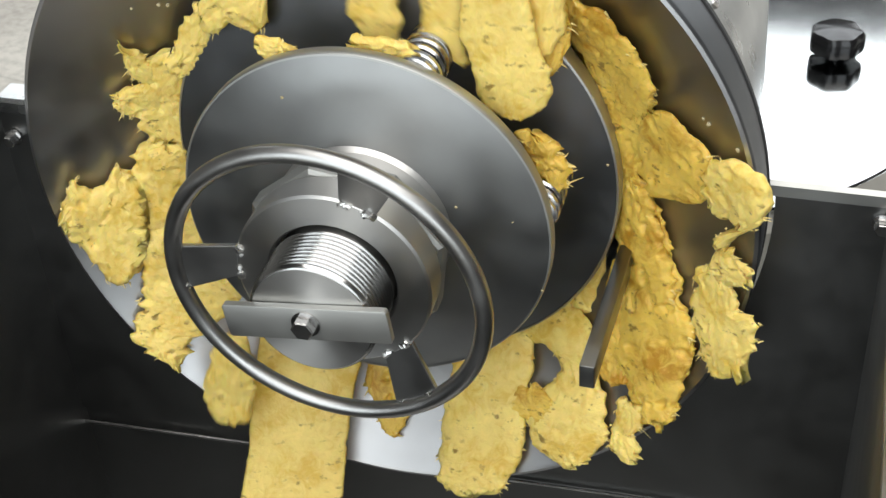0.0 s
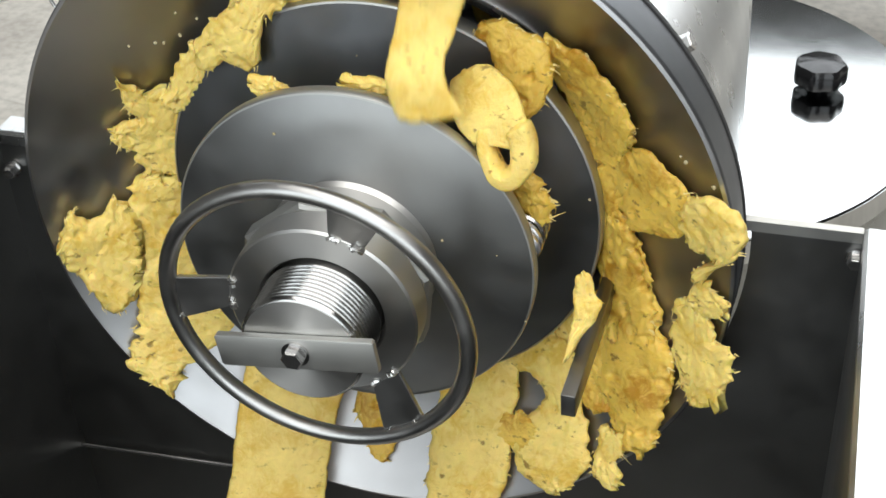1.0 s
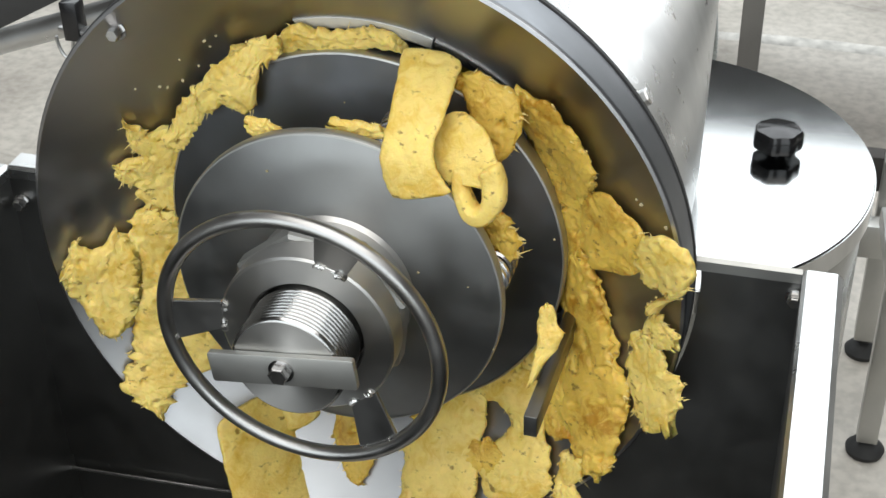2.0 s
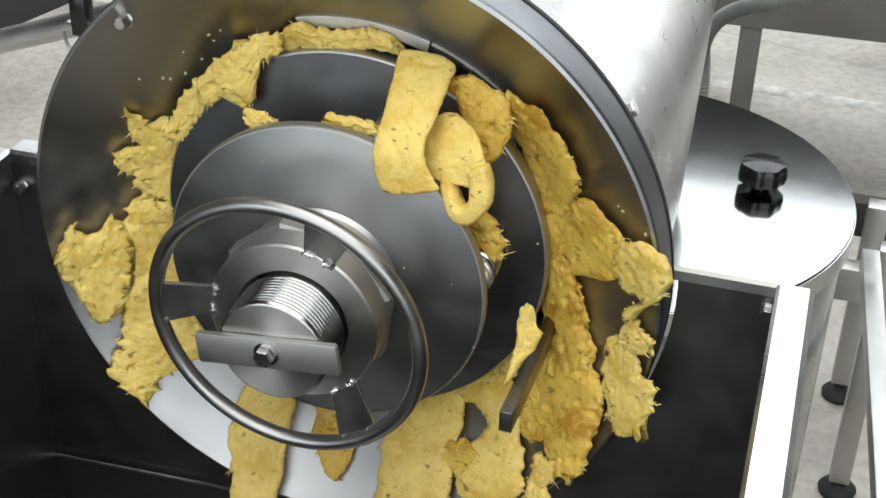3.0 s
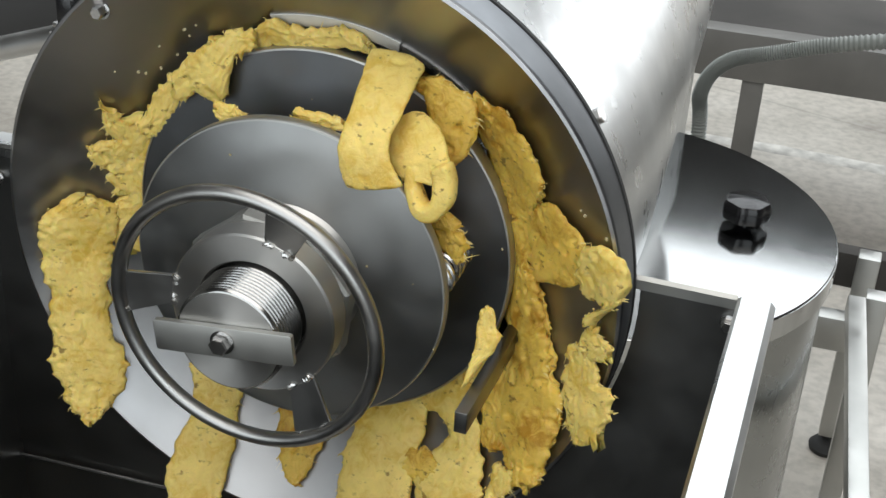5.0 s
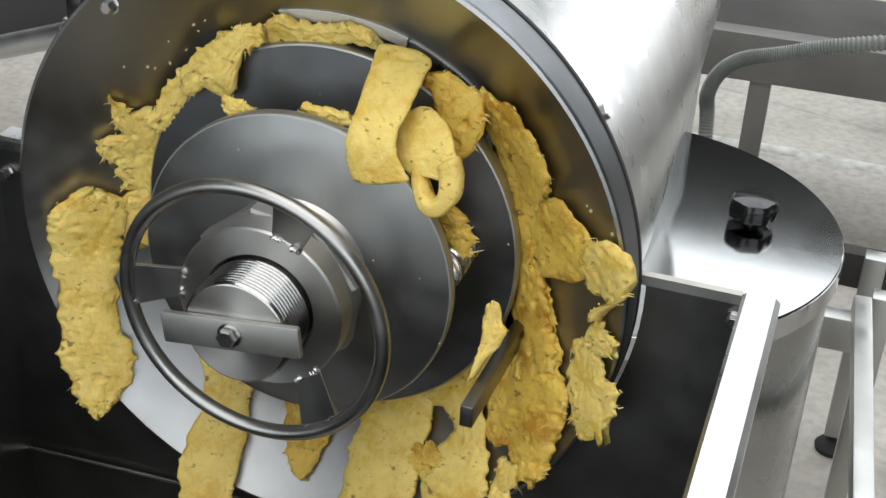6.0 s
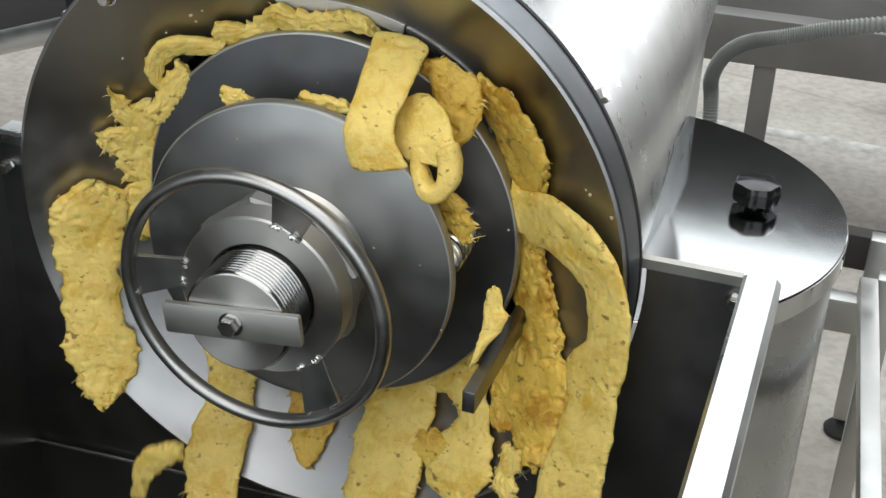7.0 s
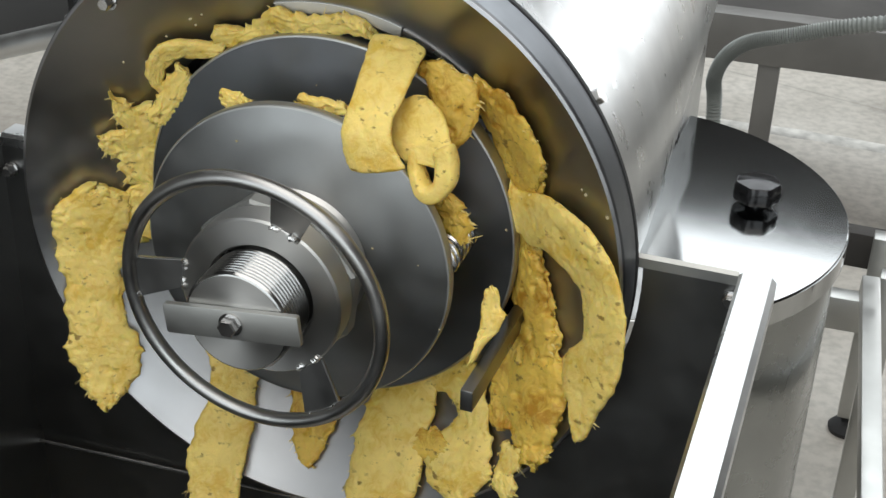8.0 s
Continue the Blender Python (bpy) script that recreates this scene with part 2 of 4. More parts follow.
# Walls out of view, added to close the hall round the lamps.
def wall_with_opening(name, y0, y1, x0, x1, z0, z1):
    """An unseen wall across the hall with one opening, cut for an added lamp."""
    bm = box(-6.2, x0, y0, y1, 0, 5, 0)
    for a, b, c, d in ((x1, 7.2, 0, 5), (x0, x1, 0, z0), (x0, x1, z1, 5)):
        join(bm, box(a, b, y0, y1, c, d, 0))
    single(name, bm, WALL, (0, 0, 0), "unseen grey wall with an opening cut for an added lamp", "wall", kind="structure")


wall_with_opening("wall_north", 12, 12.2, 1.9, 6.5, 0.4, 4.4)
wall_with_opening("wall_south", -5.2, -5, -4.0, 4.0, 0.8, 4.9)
single("wall_west", box(-6.2, -6, -5, 12, 0, 5, 0), WALL, (0, 0, 0), "grey plastered workshop wall", "wall", kind="structure")
single("wall_east", box(7, 7.2, -5, 12, 0, 5, 0), WALL, (0, 0, 0), "grey plastered workshop wall", "wall", kind="structure")
# Unseen ceiling, open only above the two overhead lamps.
roof = box(-6.2, -4.4, -5.2, 12.2, 5, 5.15, 0)
for x0, x1, y0, y1 in ((4.6, 7.2, -5.2, 12.2), (-4.4, 4.6, 8.85, 12.2), (-4.4, 4.6, 0.6, 2.4), (-4.4, 4.6, -5.2, -4.7), (3.4, 4.6, -4.7, 0.6), (-4.4, -1.6, -4.7, 0.6)):
    join(roof, box(x0, x1, y0, y1, 5, 5.15, 0))
single("ceiling", roof, DARK_PAINT, (0, 0, 0), "unseen dark ceiling open above the overhead lamps", "ceiling", kind="structure")


joint = bmesh.new()
edge = []
for i in range(160):
    x = -5.9 + 12.8 * i / 159
    c = 3.60 + 0.03 * noise.noise(Vector((x * 1.3, 0, 0)))
    w = 0.028 + 0.03 * abs(noise.noise(Vector((x * 4.1, 3, 0)))) + 0.02 * noise.noise(Vector((x * 17, 5, 0)))
    edge.append([joint.verts.new((x, c + k * w, 0.004)) for k in (-1, 1)] + [joint.verts.new((x, c + k * (w + 0.01), -0.002)) for k in (-1, 1)])
for p, q in zip(edge, edge[1:]):
    joint.faces.new((p[0], q[0], q[1], p[1]))
    joint.faces.new((p[2], q[2], q[0], p[0]))
    joint.faces.new((p[1], q[1], q[3], p[3]))
single("floor_joint", joint, PALE_CONCRETE, (0, 0, 0), "pale crumbled mortar joint in the concrete floor", "joint", kind="structure")


# ---- the press head ----
press = thing("pulp_separator", (0, 0, AX), "stainless steel pulp separator head with handwheel and sprung discs", "machine")

dish = [(0.250, 0.30), (0.248, 0.227), (0.250, 0.2245), (0.3665, 0.1395), (0.370, 0.136), (0.3735, 0.137), (0.3745, 0.141), (0.3765, 0.188), (0.366, 0.188), (0.366, 0.150), (0.262, 0.229), (0.262, 0.30)]
part("dish", lathe(dish, 160, True), STEEL_DISH, press, "conical steel dish smeared with pulp")
# The dish's own rim again; its darker steel stands in for a dim reflection.
part("rim_band", lathe([(0.3728, 0.1372), (0.3752, 0.1395), (0.3756, 0.1420), (0.3770, 0.1875)], 160), STEEL_BACK, press, "rolled band round the dish rim, darkened for a dim reflection")
# Only the upper arc of the lip is pale.
part("inner_ring", lathe([(0.2515, 0.2225), (0.2535, 0.2195), (0.270, 0.2085), (0.271, 0.2105), (0.2525, 0.2255)], 60, True, 71, 104), PALE, press, "pale arc of the lip round the opening")
part("opening_lip", lathe([(0.2515, 0.2225), (0.2535, 0.2195), (0.268, 0.2095), (0.269, 0.2115), (0.2525, 0.2255)], 60, True, 34, 70.5), STEEL_BRIGHT, press, "bright steel lip round the opening")
part("gasket", lathe([(0.3735, 0.189), (0.3785, 0.190), (0.3785, 0.196), (0.3735, 0.197), (0.355, 0.197), (0.355, 0.189)], 128, True), RUBBER, press, "thin black gasket ring")
part("housing", lathe([(0.353, 0.198), (0.368, 0.199), (0.368, 0.203), (0.356, 0.205), (0.352, 0.45), (0.330, 0.80), (0.295, 1.35), (0.29, 1.36), (0.05, 1.36)], 128), STEEL_SHEET, press, "bright rolled sheet steel housing")
for a, y in ((33, 0.242), (4.5, 0.232), (62, 0.242), (-26, 0.242), (105, 0.242), (140, 0.242)):
    n = Vector((math.cos(radians(a)), 0, math.sin(radians(a))))
    ob = part("housing_bolt", bolt_bm(0.016, 0.010, 0.011), BLACK if a == 4.5 else STEEL_BRIGHT, press, "black hexagon bolt" if a == 4.5 else "")
    ob.matrix_basis = facing(n, n * 0.356 + Vector((0, y, 0)))

part("back_disc", lathe([(0.06, 0.203), (0.231, 0.202), (0.234, 0.205), (0.234, 0.222), (0.231, 0.225), (0.06, 0.225)], 160), STEEL_BACK, press, "dark ground steel pressure disc")
part("front_disc", lathe([(0.06, 0.1095), (0.183, 0.1095), (0.1855, 0.111), (0.186, 0.113), (0.186, 0.121), (0.183, 0.123), (0.06, 0.123)], 160), STEEL_DISC, press, "grey turned steel front disc")
# Thin rings of lighter steel put the discs' edge highlights into the colour.
part("front_disc_edge", lathe([(0.1838, 0.1090), (0.1856, 0.1094), (0.1868, 0.1115), (0.1868, 0.1215), (0.1855, 0.1236)], 160), STEEL_PLATE, press, "front disc edge, lighter steel standing in for its highlight")
part("back_disc_edge", lathe([(0.2315, 0.2012), (0.2335, 0.2020), (0.2348, 0.2045), (0.2348, 0.2225), (0.2335, 0.2245)], 160), STEEL_PLATE, press, "back disc edge, lighter steel standing in for its highlight")
part("inner_sleeve", lathe([(0.075, 0.123), (0.075, 0.203)], 64), STEEL_BACK, press)
for a in (70, 8, 250):
    c = Vector((0.166 * math.cos(radians(a)), 0, 0.166 * math.sin(radians(a))))
    coil = []
    for i in range(7 * 24 + 1):
        t = i / 24 * 2 * math.pi
        coil.append((c.x + 0.021 * math.cos(t), 0.124 + 0.078 * i / (7 * 24), c.z + 0.021 * math.sin(t)))
    s = part("spring", tube(coil, 0.0038, 8), STEEL_BRIGHT, press, "coiled steel pressure spring")
    pin = part("spring_pin", lathe([(0, 0.122), (0.011, 0.122), (0.011, 0.204), (0, 0.204)], 20), STEEL_BACK, press)
    pin.location = c

# shaft, ring nut and hub
thread = [(0.0, -0.0403), (0.0565, -0.0403), (0.0588, -0.0388), (0.0600, -0.0360)]
for i in range(9):  # rounded thread
    y = -0.0350 + 0.0055 * i
    thread += [(0.0585 + 0.0018 * math.cos(2 * math.pi * (k / 8 + 0.5)), y + 0.0055 * k / 8) for k in range(8)]
thread += [(0.058, 0.018), (0.058, 0.112)]
part("shaft_face", lathe([(0, -0.0407), (0.0562, -0.0407), (0.0562, -0.0400)], 128), STEEL_TURNED, press, "turned end face of the shaft")
part("threaded_shaft", lathe(thread, 128), STEEL_THREAD, press, "thick machined shaft with square thread grooves")
part("ring_nut", lathe([(0.0615, 0.020), (0.064, 0.0165), (0.0925, 0.016), (0.095, 0.0182), (0.095, 0.048), (0.093, 0.050), (0.0615, 0.050)], 96, True), STEEL_TURNED, press, "wide machined ring nut")
hexn = lathe([(0.0615, 0.0505), (0.0965, 0.0505), (0.1005, 0.0535), (0.1005, 0.074), (0.098, 0.0765), (0.0615, 0.0765)], 8, True)
part("hub", hexn, STEEL_PLATE, press, "eight-sided steel hub", False).rotation_euler = (0, radians(-15), 0)
part("collar", lathe([(0.0615, 0.077), (0.083, 0.077), (0.085, 0.079), (0.085, 0.104), (0.089, 0.109), (0.0615, 0.109)], 96, True), STEEL_TURNED, press)

m = pose(-0.002, -0.0452, 0.0020, 0, -6.6, 0)
lock = prism([(0.0785 * sx - 0.002 * sx * k, 0.0178 * sz - 0.002 * sz * (1 - k)) for sx, sz, k in ((-1, -1, 1), (1, -1, 1), (1, -1, 0), (1, 1, 0), (1, 1, 1), (-1, 1, 1), (-1, 1, 0), (-1, -1, 0))], -0.0036, 0.0036, 0.0006)
bmesh.ops.transform(lock, matrix=m, verts=lock.verts)
part("lock_plate", lock, STEEL_PLATE, press, "flat steel locking bar with cut corners")
ob = part("lock_bolt", bolt_bm(0.019, 0.009, 0.0135), STEEL_BRIGHT, press, "hexagon bolt on a washer")
ob.location = (-0.0015, -0.0490, 0.0035)

# handwheel, a little out of true
WR = 0.1529


def on_wheel(r, a):
    x, z = r * math.cos(radians(a)), r * math.sin(radians(a))
    return Vector((x - 0.006, 0.0110 - 0.041 * x - 0.044 * z, z - 0.007))


wheel = part("handwheel", tube([on_wheel(WR, 360 * i / 96) for i in range(96)], 0.0088, 16, True), STEEL_TUBE, press, "round tube handwheel with three welded tabs")
for a_in, a_out in ((174.0, 180.5), (-51.0, -57.0), (70.0, 68.5)):
    tab = bmesh.new()
    top = []
    for r, a, half in ((0.0925, a_in, 11.0), (0.1490, a_out, 10.2)):
        for k in ((-1, 1) if r < 0.1 else (1, -1)):
            t = radians(a + k * half)
            top.append(Vector((r * math.cos(t), 0.0175, r * math.sin(t))) if r < 0.1 else on_wheel(r, a + k * half))
    bot = [p + Vector((0.0, 0.0062, 0.0)) - p.normalized() * 0.0015 for p in top]
    tv, bv = [tab.verts.new(p) for p in top], [tab.verts.new(p) for p in bot]
    tab.faces.new(tv)
    tab.faces.new(bv[::-1])
    for i in range(4):
        tab.faces.new((tv[i], bv[i], bv[(i + 1) % 4], tv[(i + 1) % 4]))
    bmesh.ops.bevel(tab, geom=tab.edges[:], offset=0.001, segments=2, affect="EDGES")
    sp = part("spoke_tab", tab, STEEL_TUBE, wheel, "flat welded steel tab")
    for p, q, reach in ((top[0], top[1], 0.30), (top[1], top[0], 0.30), (top[2], top[3], 0.22), (top[3], top[2], 0.22)):
        n = 7
        pts = [p.lerp(q, reach * i / (n - 1)) + Vector((random.uniform(-0.0012, 0.0012), -0.0008 + random.uniform(-0.0008, 0.0008), random.uniform(-0.0012, 0.0012))) for i in range(n)]
        part("weld_bead", tube(pts, lambda i: random.uniform(0.0026, 0.0046), 8), WELD, sp, "bright weld spots")
    seam = [top[0].lerp(top[1], 0.05 + 0.9 * i / 15) + Vector((random.uniform(-0.0006, 0.0006), 0.0005, random.uniform(-0.0006, 0.0006))) for i in range(16)]
    part("weld_seam", tube(seam, lambda i: random.uniform(0.0014, 0.0022), 8), WELD, sp, "rippled weld seam")

# scraper lever
part("lever", bar((0.2425, 0.21, -0.078), (0.2355, 0.028, -0.084), 0.0145, 0.027, 0.0012), STEEL_LEVER, press, "square-ended steel scraper bar")
ob = part("dish_bolt", bolt_bm(0.013, 0.012, 0.010), STEEL_BRIGHT, press, "steel bolt with nut")
ob.location = (0.352 * math.cos(radians(132.8)), 0.150, 0.352 * math.sin(radians(132.8)))

# ---- hopper ----
hopper = thing("hopper", (0, 0, AX), "dark steel catch hopper with lighter folded rim under the press", "hopper")
arc = [(0.383 * math.cos(radians(a)), 0.383 * math.sin(radians(a))) for a in np.linspace(5.0, -185.0, 60)]
wall = [(0.487, 0.033)] + [(x, z) for x, z in arc] + [(-0.448, 0.033), (-0.448, -0.42), (0.487, -0.42)]
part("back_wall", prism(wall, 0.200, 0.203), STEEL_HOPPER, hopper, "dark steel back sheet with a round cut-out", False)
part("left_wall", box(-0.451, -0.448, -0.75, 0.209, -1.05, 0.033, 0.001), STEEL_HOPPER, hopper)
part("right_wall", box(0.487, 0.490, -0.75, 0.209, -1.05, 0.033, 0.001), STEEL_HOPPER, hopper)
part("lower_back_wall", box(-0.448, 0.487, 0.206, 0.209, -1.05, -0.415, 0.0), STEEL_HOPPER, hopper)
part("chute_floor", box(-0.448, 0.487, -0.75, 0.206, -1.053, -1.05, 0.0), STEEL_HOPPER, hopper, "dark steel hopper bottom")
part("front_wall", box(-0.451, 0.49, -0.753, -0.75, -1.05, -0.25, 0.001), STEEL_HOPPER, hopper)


def rolled(a, b, out, w, drop=0.03):
    """A folded rim from a to b, going w outwards and then down."""
    a, b, o = Vector(a), Vector(b), Vector(out)
    prof = [(0, -0.012), (0.0, 0.0), (0.004, 0.004), (w - 0.006, 0.004), (w, -0.002), (w, -drop), (w - 0.003, -drop), (w - 0.003, -0.003), (w - 0.007, 0.001), (0.004, 0.001), (0.003, -0.012)]
    bm = bmesh.new()
    A = [bm.verts.new(a + o * u + Vector((0, 0, v))) for u, v in prof]
    B = [bm.verts.new(b + o * u + Vector((0, 0, v))) for u, v in prof]
    for i in range(len(prof)):
        j = (i + 1) % len(prof)
        bm.faces.new((A[i], A[j], B[j], B[i]))
    bm.faces.new(A)
    bm.faces.new(B[::-1])
    return bm


part("right_rim", rolled((0.4868, -0.75, 0.034), (0.4868, 0.2035, 0.034), (1, 0, 0), 0.041), STEEL_SHEET, hopper, "bright folded sheet rim")
part("back_rim", rolled((0.372, 0.1995, 0.034), (0.4865, 0.1995, 0.034), (0, 1, 0), 0.010, 0.016), STEEL_PLATE, hopper, "bright folded sheet rim")
part("left_rim", rolled((-0.4478, 0.2035, 0.034), (-0.4478, -0.75, 0.034), (-1, 0, 0), 0.04), STEEL_SHEET, hopper, "bright folded sheet rim")
part("left_back_rim", rolled((-0.448, 0.1995, 0.034), (-0.38, 0.1995, 0.034), (0, 1, 0), 0.04), STEEL_SHEET, hopper, "bright folded sheet rim")
part("seam", tube([(-0.448, 0.197, -0.443), (0.487, 0.197, -0.408)], 0.0025, 8), STEEL_BRIGHT, hopper, "bright bent seam")
for x, z in ((0.482, 0.005), (-0.436, -0.009)):
    ob = part("corner_bolt", bolt_bm(0.013, 0.010, 0.010), STEEL_BRIGHT, hopper)
    ob.location = (x, 0.199, z)
for sx in (-0.43, 0.47):
    for y in (0.22, -0.72):
        part("hopper_leg", bar((sx, y, -1.05), (sx, y, -AX), 0.04, 0.04), FRAME, hopper)

# ---- drive cabinet and covered tank ----
cabinet = thing("drive_cabinet", (0, 0, AX), "stainless steel drive cabinet under the press housing", "cabinet")
part("cabinet_body", box(-0.25, 0.25, 0.45, 1.62, -1.2, -0.10, 0.004), STEEL_SHEET, cabinet)
part("cabinet_base", box(-0.24, 0.24, 0.46, 1.61, -AX, -1.2, 0.002), STEEL_HOPPER, cabinet)

tank = thing("round_fronted_cover", (0.177, 1.047, 0), "stainless steel round-fronted cover with flat lid and black knob", "cover")


def dee(r, x0, z0, z1, bevel):
    """A disc cut off flat at x0, thick from z0 to z1."""
    a = math.acos(x0 / r)
    pts = [(r * math.cos(t), r * math.sin(t)) for t in np.linspace(-a, a, 72)]
    bm = bmesh.new()
    f = bm.faces.new([bm.verts.new((x, y, z0)) for x, y in pts])
    g = bmesh.ops.extrude_face_region(bm, geom=[f])
    up = [v for v in g["geom"] if isinstance(v, bmesh.types.BMVert)]
    bmesh.ops.translate(bm, vec=(0, 0, z1 - z0), verts=up)
    if bevel:
        ed = [e for e in bm.edges if all(abs(v.co.z - z1) < 1e-6 for v in e.verts)]
        bmesh.ops.bevel(bm, geom=ed, offset=bevel, segments=3, affect="EDGES")
    return bm


TOP = AX - 0.325
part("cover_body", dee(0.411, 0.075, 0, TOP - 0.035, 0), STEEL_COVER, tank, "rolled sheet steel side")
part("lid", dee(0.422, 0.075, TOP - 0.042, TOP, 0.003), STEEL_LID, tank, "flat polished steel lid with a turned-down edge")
knob = part("knob", lathe([(0, 0.0), (0.017, 0.0), (0.016, 0.022), (0.0, 0.022)], 24), BLACK, tank, "black plastic star knob")
knob.matrix_basis = pose(0.254, 0.064, TOP, 90, 0, 0)
grip = bmesh.new()
prof = [(0.30, 0.011), (0.84, 0.011), (0.97, 0.014), (1.0, 0.022), (0.98, 0.040), (0.88, 0.046), (0.45, 0.0495), (0.0, 0.0505)]
rings = []
for i in range(84):
    a = 2 * math.pi * i / 84
    rr = 0.0415 * (1 + 0.045 * math.cos(7 * a))
    rings.append([grip.verts.new((rr * q * math.cos(a), h, rr * q * math.sin(a))) for q, h in prof])
for i in range(84):
    A, B = rings[i], rings[(i + 1) % 84]
    for j in range(len(prof) - 1):
        grip.faces.new((A[j], A[j + 1], B[j + 1], B[j]))
bmesh.ops.remove_doubles(grip, verts=grip.verts, dist=1e-6)
part("star_grip", grip, BLACK, knob, "lobed black grip")


# ---- background frames ----
bench = thing("bench_frame", (0, 0, AX), "welded square-tube steel machine frame on a rubber foot", "frame")
part("side_rail", bar((0.66, 1.44, -0.62), (0.735, 0.30, -0.62), 0.036, 0.04), FRAME, bench, "bright square tube rail")
part("cross_rail", bar((0.45, 1.75, -0.872), (0.70, 1.75, -0.865), 0.05, 0.085), FRAME, bench)
part("frame_leg", bar((0.685, 1.83, -1.20), (0.685, 1.83, -0.70), 0.05, 0.05, up=(0, 1, 0)), FRAME, bench)
part("upper_rail", bar((0.50, 1.93, -0.79), (1.90, 1.90, -0.78), 0.05, 0.09), DARK_SHEET, bench, "dark grey square tube rail")
part("rail_post", bar((0.70, 1.46, -1.21), (0.70, 1.46, -0.60), 0.045, 0.045, up=(0, 1, 0)), FRAME, bench)
part("front_post", bar((0.735, 0.30, -1.21), (0.735, 0.30, -0.60), 0.045, 0.045, up=(0, 1, 0)), FRAME, bench)
for x, y in ((0.685, 1.83), (0.70, 1.46), (0.735, 0.30), (1.88, 1.90)):
    ft = part("rubber_foot", lathe([(0, 0.0), (0.04, 0.0), (0.043, 0.012), (0.03, 0.028), (0.012, 0.034), (0.012, 0.055), (0, 0.055)], 28), RUBBER, bench, "round black levelling foot")
    ft.matrix_basis = pose(x, y, -AX, 90, 0, 0)
part("end_leg", bar((1.88, 1.90, -1.20), (1.88, 1.90, -0.70), 0.05, 0.05, up=(0, 1, 0)), FRAME, bench)

rack = thing("far_frame", (0, 0, AX), "grey painted steel frame standing on the floor beyond", "frame")
part("post", bar((0.283, 3.0, -AX), (0.283, 3.0, -0.70), 0.065, 0.05, up=(0, 1, 0)), GREY_PAINT, rack)
part("post", bar((1.9, 3.0, -AX), (1.9, 3.0, -0.70), 0.065, 0.05, up=(0, 1, 0)), GREY_PAINT, rack)
part("beam", bar((-0.5, 3.0, -0.70), (2.2, 3.0, -0.66), 0.08, 0.15), GREY_PAINT, rack)
# A dark sheet added to fill the dark area beyond the beam.
part("tray", bar((-0.5, 3.285, -0.65), (2.2, 3.285, -0.61), 0.50, 0.02), DARK_SHEET, rack, "dark sheet added behind the frame's beam")
for x in (-0.4, 2.1):
    part("post", bar((x, 3.5, -AX), (x, 3.5, -0.64), 0.065, 0.05, up=(0, 1, 0)), GREY_PAINT, rack)

ctrl = [Vector(p) for p in ((0.225, 2.2, -1.24), (0.221, 2.2, -0.66), (0.211, 2.2, -0.52), (0.262, 2.2, -0.435), (0.38, 2.2, -0.390), (0.60, 2.2, -0.325), (1.2, 2.2, -0.20), (1.8, 2.2, -0.30), (1.9, 2.2, -1.24))]


def glide(ctrl, n):
    """n points along a smooth curve through ctrl."""
    out = []
    k = len(ctrl) - 1
    for i in range(n):
        s = i / (n - 1) * k
        j = min(int(s), k - 1)
        t = s - j
        p0, p1, p2, p3 = ctrl[max(j - 1, 0)], ctrl[j], ctrl[j + 1], ctrl[min(j + 2, k)]
        out.append(0.5 * ((2 * p1) + (p2 - p0) * t + (2 * p0 - 5 * p1 + 4 * p2 - p3) * t * t + (3 * p1 - p0 - 3 * p2 + p3) * t ** 3))
    return out


single("corrugated_hose", tube(glide(ctrl, 900), lambda i: 0.0185 + 0.0022 * math.sin(i * 2 * math.pi / 4), 12), GREY_HOSE, (0, 0, AX), "grey corrugated plastic conduit hose", "hose")

side = thing("side_frame", (0, 0, AX), "steel tube rail with a black clamp beside the press", "frame")
part("rail_tube", tube([(-1.5, 0.8, -0.341), (-0.45, 0.8, 0.027)], 0.021, 24), STEEL_SHEET, side, "bright round steel tube")
part("upper_beam", bar((-1.95, 1.1, -0.635), (-0.6, 1.1, 0.065), 0.06, 0.12), DARK_PAINT, side, "dark painted steel beam")
clampm = box(-0.012, 0.012, -0.012, 0.012, -0.035, 0.02, 0.002, pose(-0.478, 0.45, 0.125))
part("clamp_bracket", bar((-0.50, 0.45, 0.105), (-0.33, 0.45, 0.09), 0.02, 0.008), STEEL_TUBE, side)
part("beam_post", bar((-1.9, 1.1, -AX), (-1.9, 1.1, -0.62), 0.05, 0.05, up=(0, 1, 0)), DARK_PAINT, side)
part("clamp", clampm, BLACK, side, "black plastic clamp")
part("clamp_loop", tube([(-0.497 + 0.012 * math.cos(a), 0.45, 0.09 + 0.03 * math.sin(a)) for a in np.linspace(math.pi, 2 * math.pi, 14)], 0.0025, 8), STEEL_TUBE, side, "bent wire loop")
part("rail_leg", bar((-1.48, 0.8, -AX), (-1.48, 0.8, -0.34), 0.04, 0.04, up=(0, 1, 0)), FRAME, side)
part("rail_leg", bar((-0.42, 0.8, -AX), (-0.42, 0.8, -0.01), 0.04, 0.04, up=(0, 1, 0)), FRAME, side)

# ---- pulp ----
SLOPE = 0.73


